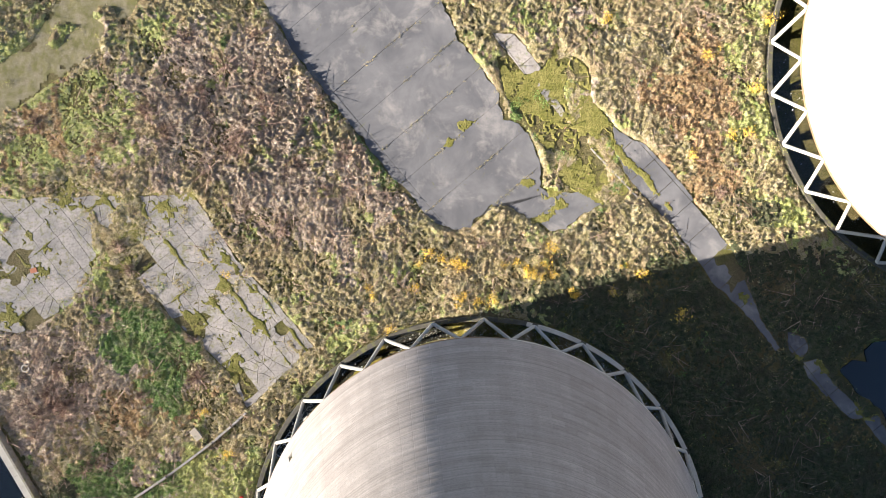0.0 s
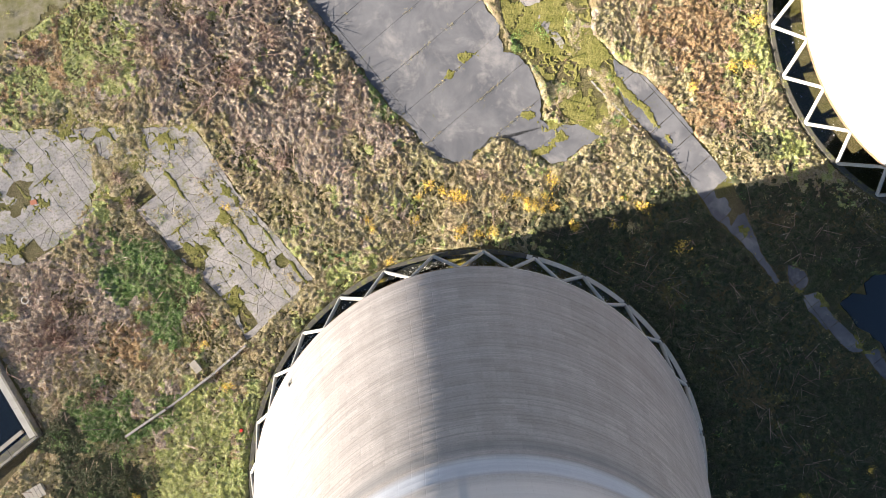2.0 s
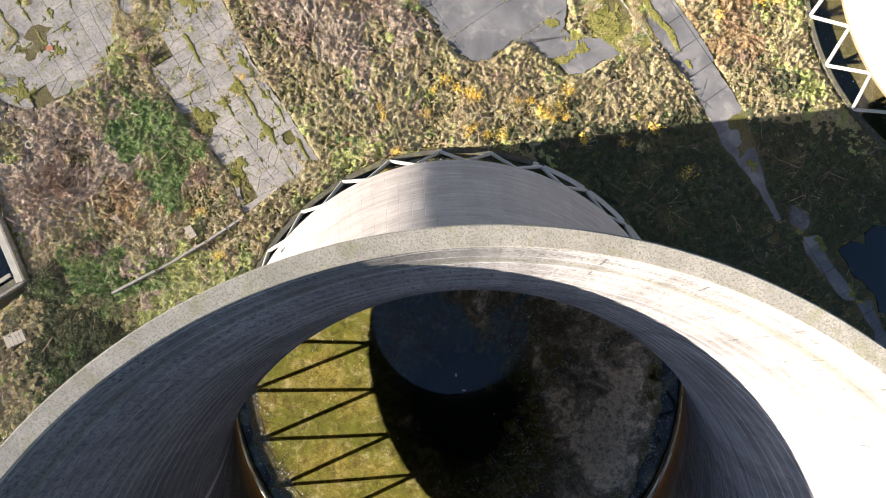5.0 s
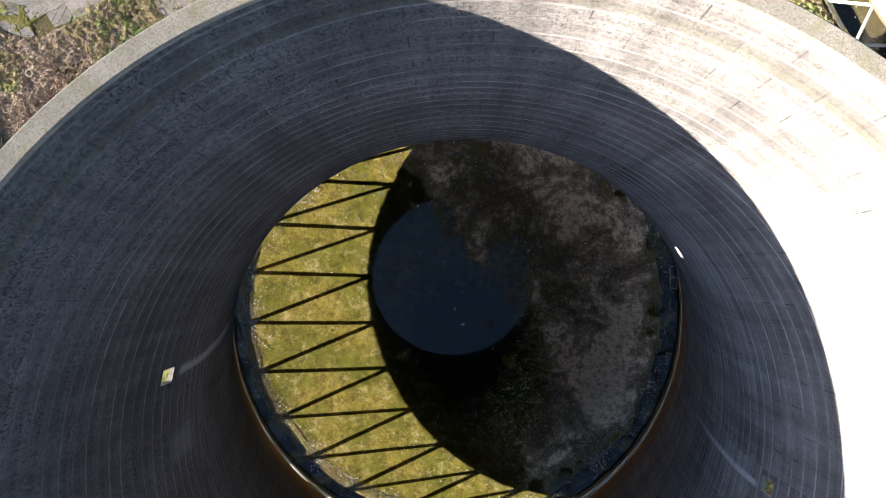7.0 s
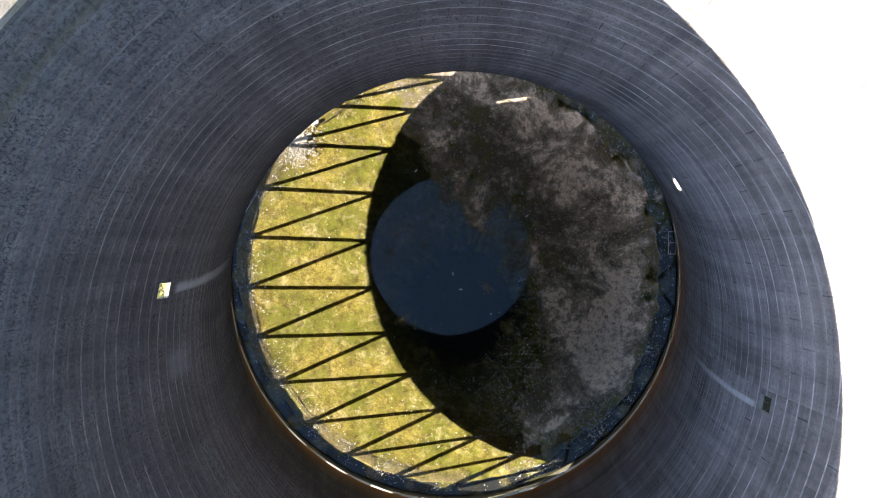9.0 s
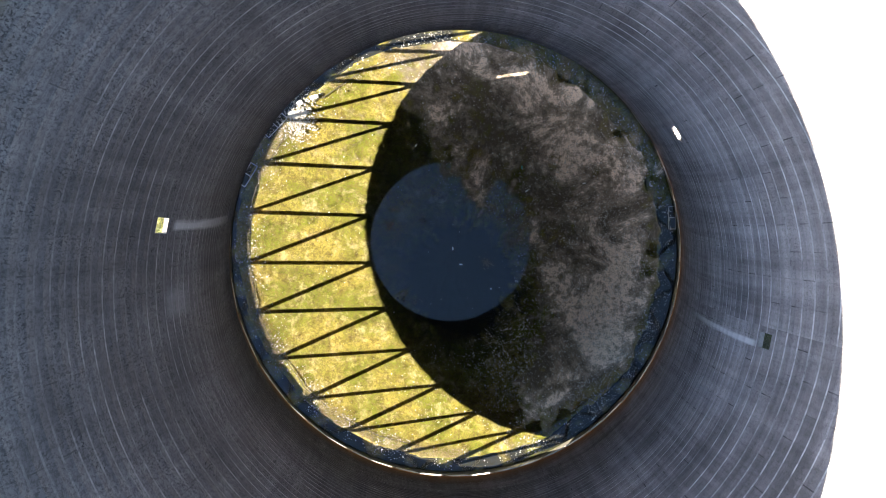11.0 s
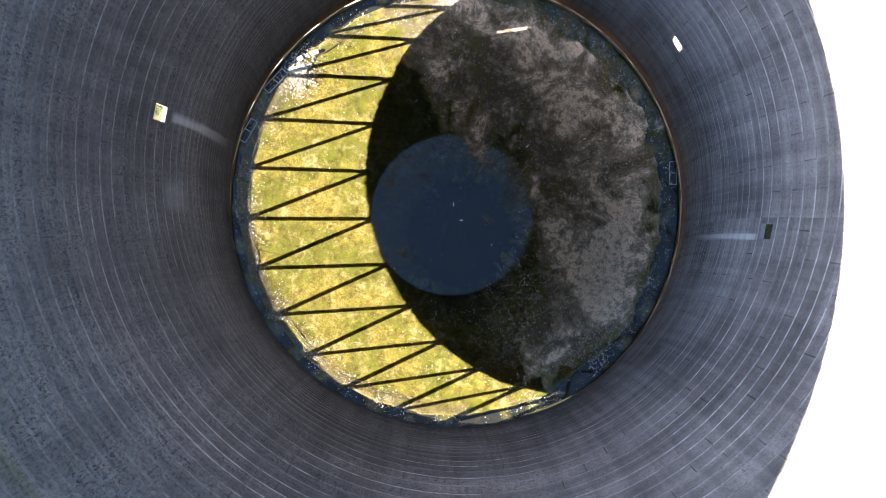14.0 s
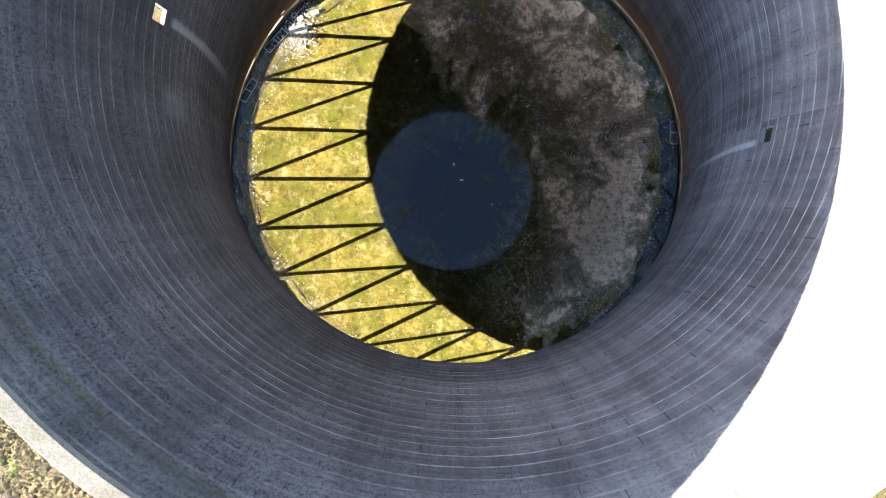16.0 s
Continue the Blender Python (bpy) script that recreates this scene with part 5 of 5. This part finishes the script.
# weeds along the yard's joints
def joint_weeds():
    rs = np.random.RandomState(140)
    pos, size = [], []
    for j in range(15):
        v = -42 + 5.6 * j
        for u in np.arange(-50, 50, 0.35):
            x, y = turned([(u + rs.normal(0, 0.1), v + rs.normal(0, 0.06))], 40)[0]
            if bool(inside(YARD, x, y)) and vnoise(x, y, 0.5, 9) > 0.56:
                k = rs.randint(3, 12)
                wide = 0.10 if rs.rand() < 0.85 else 0.35
                pos.append(np.stack([x + rs.normal(0, wide, k), y + rs.normal(0, wide, k), GROUND + 0.13 + rs.uniform(0, 0.3, k) * (0.5 + wide)], 1))
                size.append(rs.uniform(0.08, 0.22, k))
    tagged(new("joint_weeds", leaf_mesh("joint_weeds", np.concatenate(pos), np.concatenate(size), M_OLIVE, rs)), "tufts of weed growing out of the slab joints", "weeds", kind="stuff")


joint_weeds()


# ---- rubble and litter inside the tower ----
def stones(name, xs, ys, zs, size, material, label, rs):
    """Small angular stones, joined."""
    n = len(xs)
    base = np.array([(1, 0, 0), (-1, 0, 0), (0, 1, 0), (0, -1, 0), (0, 0, 1), (0, 0, -0.4)], float)
    f = np.array([(0, 2, 4), (2, 1, 4), (1, 3, 4), (3, 0, 4), (2, 0, 5), (1, 2, 5), (3, 1, 5), (0, 3, 5)])
    v = base[None] * (size[:, None, None] * rs.uniform(0.5, 1.0, (n, 6, 3))) + rs.normal(0, 0.12, (n, 6, 3)) * size[:, None, None]
    a = rs.uniform(0, 6.28, n)
    c, q = np.cos(a)[:, None], np.sin(a)[:, None]
    v = np.stack([v[..., 0] * c - v[..., 1] * q, v[..., 0] * q + v[..., 1] * c, v[..., 2] * 0.7], 2) + np.stack([xs, ys, zs], 1)[:, None]
    faces = (f[None] + np.arange(n)[:, None, None] * 6).reshape(-1, 3)
    me = bpy.data.meshes.new(name)
    me.vertices.add(6 * n), me.loops.add(24 * n), me.polygons.add(8 * n)
    me.vertices.foreach_set("co", v.astype(np.float32).ravel())
    me.loops.foreach_set("vertex_index", faces.astype(np.int32).ravel())
    me.polygons.foreach_set("loop_start", np.arange(0, 24 * n, 3, dtype=np.int32))
    me.materials.append(material)
    me.update(calc_edges=True)
    return tagged(new(name, me), label, "rubble", kind="stuff")


def pond_stones(cx, cy, n, seed):
    rs = np.random.RandomState(seed)
    r, a = 33.2 * np.sqrt(rs.rand(n)), rs.uniform(0, 6.283, n)
    u, v = r * np.cos(a), r * np.sin(a)
    w = np.clip(0.15 + 0.9 * hump(u, v, 22, -6, 12, 20) + 0.6 * hump(u, v, 18, -18, 9, 7) + 0.5 * hump(u, v, 12, 24, 14, 7) + 0.22 * (r > 28) * (u < 0) * (v > 4) + 0.3 * (r > 29.5) * (u < 0) + 0.02 * (u < -13), 0, 1) * (vnoise(u, v, 0.35, 15) ** 2 * 2)
    w = np.where((u < -6) & (r < 28.5), 0.12 * w, w)
    w = np.maximum(w, np.where(u > 8, 0.34, 0.2) * (u + 0.7 * v > 4.0) * (u > -8)) * np.where(np.hypot(u + 2, v + 3) > 11.5, 1.0, 0.03)
    ok = rs.rand(n) < w
    size = 0.045 + 0.14 * rs.rand(n) ** 5
    return stones("rubble", u[ok] + cx, v[ok] + cy, np.array([max(0.0, bed_z(a, b)) for a, b in zip(u[ok], v[ok])]) + 0.02, size[ok], M_STONE, "scattered pale stones and concrete crumbs on the mud", rs)


pond_stones(*TOWER_A, 100000, 61)
pond_stones(*TOWER_B, 9000, 62)
rs = np.random.RandomState(70)
hx, hy = rs.normal(0, 1.3, 900), rs.normal(0, 1.7, 900)
stones("spoil_heap", -20.3 + hx, -32.0 + hy, 0.45 * np.exp(-(hx ** 2 + hy ** 2) / 2.5) * rs.uniform(0.2, 1.0, 900) + 0.02, rs.uniform(0.04, 0.2, 900), M_STONE, "heap of pale broken concrete by the pond edge", rs)
rs = np.random.RandomState(74)
isl = [(-6.2, -8.1, 1.4, 0.9), (-10.0, 2.1, 1.0, 0.8), (-4.1, 8.5, 0.8, 0.6), (5.0, -1.0, 0.8, 0.5), (-5.2, 4.1, 0.5, 0.5), (-9.0, 6.5, 1.6, 0.7), (8.3, 2.5, 0.7, 1.3), (6.5, 6.0, 1.2, 1.0)]
pick = rs.randint(0, len(isl), 760)
ix, iy = [np.array([isl[p][k] for p in pick]) + rs.standard_t(3, 760) * np.array([isl[p][k + 2] for p in pick]) * 0.6 for k in (0, 1)]
stones("silt_clods", TOWER_A[0] + ix, TOWER_A[1] + iy, np.full(760, 0.02), 0.05 + 0.19 * rs.rand(760) ** 2, M_SILT, "dark clods of weed and silt standing out of the water", rs)
for px, py, pw_, pd_, pt in ((-21.2, -31.4, 1.9, 1.0, 12), (-19.9, -31.0, 1.2, 0.8, -20), (-20.6, -29.6, 0.9, 0.7, 40), (-18.6, -28.4, 1.3, 0.6, 25)):
    bm = bmesh.new()
    add_box(bm, (-pw_ / 2, -pd_ / 2, 0), (pw_ / 2, pd_ / 2, 0.22), 0.05)
    for v in bm.verts:
        v.co += 0.12 * Vector((rnoise(v.co.x + px, v.co.y, 3.0, 1.0), rnoise(v.co.x, v.co.y + py, 3.0, 2.0), 0))
    me = bpy.data.meshes.new("concrete_chunk")
    bm.to_mesh(me)
    bm.free()
    me.materials.append(M_PALEST)
    ob = new("concrete_chunk", me)
    ob.matrix_basis = pose(px, py, max(0.0, bed_z(px - TOWER_A[0], py - TOWER_A[1])) - 0.02, 4, -5, pt)
    tagged(ob, "broken pale concrete chunk lying on the spoil heap", "rubble", "concrete chunks")
# crust of dead weed and crumbs on the edge of the sunlit floor
rs = np.random.RandomState(75)
ang = rs.uniform(radians(105), radians(282), 16000)
back = np.abs(rs.normal(0, 1.0, 16000))
er = np.array([channel_r(math.cos(a), math.sin(a)) for a in ang]) - 0.1 - back
ok = (vnoise(er * np.cos(ang), er * np.sin(ang), 0.45, 76) > 0.42) & (back < 2.6)
ex, ey = (er * np.cos(ang))[ok], (er * np.sin(ang))[ok]
stones("weed_crust", TOWER_A[0] + ex, TOWER_A[1] + ey, np.array([max(0.0, bed_z(a, b)) for a, b in zip(ex, ey)]) + 0.03, rs.uniform(0.03, 0.10, len(ex)), M_CRUST, "brown and straw-coloured crust along the floor's edge", rs)
joint_v, joint_f = [], []
for i in range(330):
    a = radians(118 + 0.46 * i)
    q = channel_r(math.cos(a), math.sin(a)) - 1.45
    z = max(0.0, bed_z(q * math.cos(a), q * math.sin(a))) + 0.04
    joint_v += [(TOWER_A[0] + r * math.cos(a), TOWER_A[1] + r * math.sin(a), h) for r, h in ((q - 0.07, z - 0.05), (q - 0.05, z), (q + 0.05, z), (q + 0.07, z - 0.05))]
    if i and rnoise(q * math.cos(a), q * math.sin(a), 0.5, 77.0) > -0.22:
        joint_f += [(4 * i - 4 + j, 4 * i - 3 + j, 4 * i + 1 + j, 4 * i + j) for j in range(3)]
tagged(new("edge_strip", mesh_from("edge_strip", joint_v, joint_f, M_SILT)), "dark weedy strip along the edge of the tower floor", "weeds", kind="stuff")
rs = np.random.RandomState(71)
stones("brickbats", rs.uniform(24, 33, 260), rs.uniform(14, 28, 260), np.full(260, GROUND + 0.12), rs.uniform(0.08, 0.3, 260), M_STONE, "pale lumps of broken concrete in the rubble", rs)


def solid(name, bm, material, label, category, at, group=""):
    me = bpy.data.meshes.new(name)
    bm.to_mesh(me)
    bm.free()
    me.materials.append(material)
    ob = new(name, me)
    ob.matrix_basis = at
    return tagged(ob, label, category, group)


def bottle(x, y, material, label, turn):
    bm = bmesh.new()
    add_rod(bm, (-0.20, 0, 0.08), (0.12, 0, 0.08), 0.085, 0.085, 10)
    add_rod(bm, (0.12, 0, 0.08), (0.20, 0, 0.08), 0.085, 0.03, 10)
    add_rod(bm, (0.20, 0, 0.08), (0.25, 0, 0.08), 0.032, 0.032, 8)
    solid("bottle", bm, material, label, "litter", pose(x, y, 0.0, 0, 0, turn) @ Matrix.Scale(1.2, 4), "floating litter")


for x, y, m, label, turn in [(5.1, -48.1, M_PLASTIC, "white plastic bottle floating on the dark water", 100), (13.7, -34.6, M_TEAL, "teal plastic bottle lying on the mud", 95), (23.3, -35.7, M_PLASTIC, "white plastic bottle lying on the mud", 20), (14.9, -38.0, M_PLASTIC, "white plastic bottle lying on the mud", 40), (6.6, -50.3, M_PLASTIC, "white plastic bottle floating on the dark water", 10), (-2.5, -33.5, M_PLASTIC, "white plastic bottle lying on the mud", 60)]:
    bottle(x, y, m, label, turn)


def guard_frame(x, y, turn, long, material, label):
    """A fallen rectangular railing bay."""
    t = tagged(empty("railing", x, y, 0.12, turn), label, "railing", "fallen railings")
    for nm, a, b in (("rail", (-long / 2, -0.55, 0), (long / 2, -0.55, 0)), ("rail", (-long / 2, 0.55, 0.15), (long / 2, 0.55, 0.15)), ("upright", (-long / 2, -0.55, 0), (-long / 2, 0.55, 0.15)), ("upright", (long / 2, -0.55, 0), (long / 2, 0.55, 0.15)), ("upright", (0, -0.55, 0), (0, 0.55, 0.15))):
        bm = bmesh.new()
        add_rod(bm, a, b, 0.07)
        part(nm, bm, material, t)


guard_frame(-26.9, -41.3, 66, 3.6, M_STEEL, "galvanised railing bay fallen into the shallow water")
guard_frame(-23.8, -33.4, 54, 4.0, M_STEEL, "galvanised railing bay fallen against the pond wall")
guard_frame(37.1, -39.0, 98, 3.4, M_TIMBER, "grey timber frame lying by the pond wall")


# ---- things on the waste ground ----
def flat_hut(x, y, turn, w, d, h, label):
    t = tagged(empty("hut", x, y, ground_z(x, y) - 0.1, turn), label, "hut")
    bm = bmesh.new()
    add_box(bm, (-w / 2 + 0.1, -d / 2 + 0.1, 0), (w / 2 - 0.1, d / 2 - 0.1, h), 0.02)
    part("wall", bm, M_PALE, t)
    for i in range(5):
        bm = bmesh.new()
        a = -w / 2 + w * i / 5
        add_box(bm, (a + 0.012, -d / 2, h), (a + w / 5 - 0.012, d / 2, h + 0.09), 0.012)
        part("roof_slab", bm, M_TIMBER, t)


flat_hut(-61.3, -50.8, 30, 3.1, 1.9, 0.7, "low grey slab-roofed inspection hut in the scrub")
flat_hut(-36.9, -31.6, -52, 1.9, 1.1, 0.9, "small grey concrete chamber beside the broken wall")

# broken boundary wall
wall = tagged(empty("boundary_wall", 0, 0, 0), "low broken pale concrete wall half hidden in scrub", "wall")
points = [(-47.5, -42.2), (-44.3, -40.0), (-41.3, -38.0), (-37.8, -35.4), (-34.4, -32.8), (-31.6, -30.4), (-29.4, -28.4)]
for i, (a, b) in enumerate(zip(points, points[1:])):
    d = Vector((b[0] - a[0], b[1] - a[1], 0))
    bm = bmesh.new()
    add_box(bm, (0.02, -0.17, -0.2), (d.length - 0.02, 0.17, 0.95 + 0.3 * math.sin(i * 2.3)), 0.03)
    ob = part("wall_panel", bm, M_SLAB, wall)
    ob.matrix_basis = pose(a[0], a[1], GROUND - 0.05, -3, 0, math.degrees(math.atan2(d.y, d.x)))

# open concrete water tank
tank = tagged(empty("water_tank", -60.2, -42.0, 0), "open concrete settling tank filled with dark water", "tank")
WALL_H, WALL_T = 1.75, 0.38
for nm, turn, length, label in (("tank_wall", 119.5, 40.0, "weathered concrete tank wall"), ("tank_wall", 219.0, 30.0, "weathered concrete tank wall")):
    side = -1 if turn > 200 else 1
    for i in range(int(length / 5)):
        bm = bmesh.new()
        add_box(bm, (5.0 * i + 0.015, 0 if side > 0 else -WALL_T, 0), (5.0 * i + 4.985, WALL_T if side > 0 else 0, WALL_H), 0.04)
        part(nm, bm, M_TANK, tank, label).matrix_basis = pose(0, 0, 0.1, 0, 0, turn)
        bm = bmesh.new()
        lo, hi = (WALL_T, 1.7) if side > 0 else (-1.5, -WALL_T)
        add_box(bm, (5.0 * i + 0.4, lo, 0), (5.0 * i + 5.38, hi, 1.15 if side > 0 else 1.0), 0.04)
        part("ledge", bm, M_WALL if side < 0 else M_LEG, tank, "mossy ledge inside the tank").matrix_basis = pose(0, 0, 0.1, 0, 0, turn)
bm = bmesh.new()
add_box(bm, (1.7, -2.5, 0.9), (30.0, -1.9, 1.3), 0.03)
part("weir_channel", bm, M_TIMBER, tank).matrix_basis = pose(0, 0, 0.1, 0, 0, 219)
corner = [(-61.0, -42.2), (-80.3, -8.0), (-110, -30), (-84.5, -60.5)]
tagged(new("tank_floor", mesh_from("tank_floor", [(x, y, GROUND + 0.32) for x, y in corner], [(0, 1, 2, 3)], M_DARKPOOL)), "black silt in the settling tank", "silt", kind="structure")
tw = new("tank_water", mesh_from("tank_water", [(x, y, GROUND + 0.5) for x, y in corner], [(0, 1, 2, 3)], M_WATER))
tw.visible_shadow = False
tagged(tw, "still dark blue water in the settling tank", "water", kind="structure")

# dark puddle on sunken paving
pud = ragged(PUDDLE, 0.8, 0.4, 3.0)
hung("slab", prism("slab", pud, GROUND - 0.2, GROUND + 0.16, M_DARKPOOL), road, "dark sunken wet asphalt")
pw = new("puddle", mesh_from("puddle", [(x, y, GROUND + 0.175) for x, y in pud], [list(range(len(pud)))], M_WATER))
pw.visible_shadow = False
tagged(pw, "dark blue rain puddle over sunken paving", "water", kind="structure")


def post(x, y, h, material, label):
    bm = bmesh.new()
    add_rod(bm, (0, 0, 0), (0.05, 0.02, h), 0.075, 0.06)
    add_rod(bm, (0.05, 0.02, h), (0.05, 0.02, h + 0.04), 0.055, 0.03)
    solid("post", bm, material, label, "post", pose(x, y, ground_z(x, y) - 0.03), "fence posts")


for x, y, h in [(-41.0, -16.2, 1.9), (-39.0, -18.3, 1.9), (-37.2, -20.5, 1.9), (-42.8, -14.0, 1.9), (-29.6, -29.3, 3.0), (-33.5, -32.6, 2.6), (18.0, 14.0, 1.3), (21.5, 7.2, 0.9), (-37.3, -26.0, 1.4)]:
    post(x, y, h, M_RUSTY, "thin rusty iron fence post in the scrub")

# kerb stones along the road
kerb = tagged(empty("kerb", 0, 0, 0), "pale edging stones along the service road", "kerb", kind="structure")
bm = bmesh.new()
add_box(bm, (-0.55, -0.11, 0), (0.55, 0.11, 0.28), 0.02)
km = bpy.data.meshes.new("kerb_stone")
bm.to_mesh(km)
bm.free()
km.materials.append(M_SLAB)
for i in range(17):
    s_ = i / 16
    x, y = 22.3 + (36.6 - 22.3) * s_, 10.6 + (-4.2 - 10.6) * s_
    if rng.random() < 0.85:
        hung("kerb_stone", km, kerb).matrix_basis = pose(x, y, GROUND - 0.06 + rng.uniform(-0.03, 0.03), 0, rng.uniform(-3, 3), -46 + rng.uniform(-4, 4))

bm = bmesh.new()
add_rod(bm, (0, 0, 0), (0, 0, 0.75), 0.24, 0.24, 14)
add_rod(bm, (0, 0, 0.75), (0, 0, 0.80), 0.26, 0.24, 14)
add_rod(bm, (0, 0, 0.35), (0, 0, 0.40), 0.26, 0.26, 14)
solid("barrel", bm, M_RED, "small red steel drum standing by the pond kerb", "barrel", pose(-30.2, -41.2, ground_z(-30.2, -41.2) - 0.02, 0, 0, 0))

bm = bmesh.new()
add_box(bm, (-0.5, -0.35, 0), (0.5, 0.35, 0.12), 0.02)
solid("clay_lump", bm, M_BRICKRED, "orange-red fired clay slab on the cracked floor", "brick", pose(-61.0, -7.1, GROUND + 0.12, 0, 0, 15))

# open pipe end standing in the scrub
pipe_me = ring("pipe", [(0.42, 0.0), (0.6, 0.0), (0.6, 0.7), (0.42, 0.7)], M_PALE, 24)
pp = new("pipe", pipe_me)
pp.matrix_basis = pose(-62.3, -21.7, ground_z(-62.3, -21.7) - 0.05)
tagged(pp, "short upright concrete pipe among dead canes", "pipe")
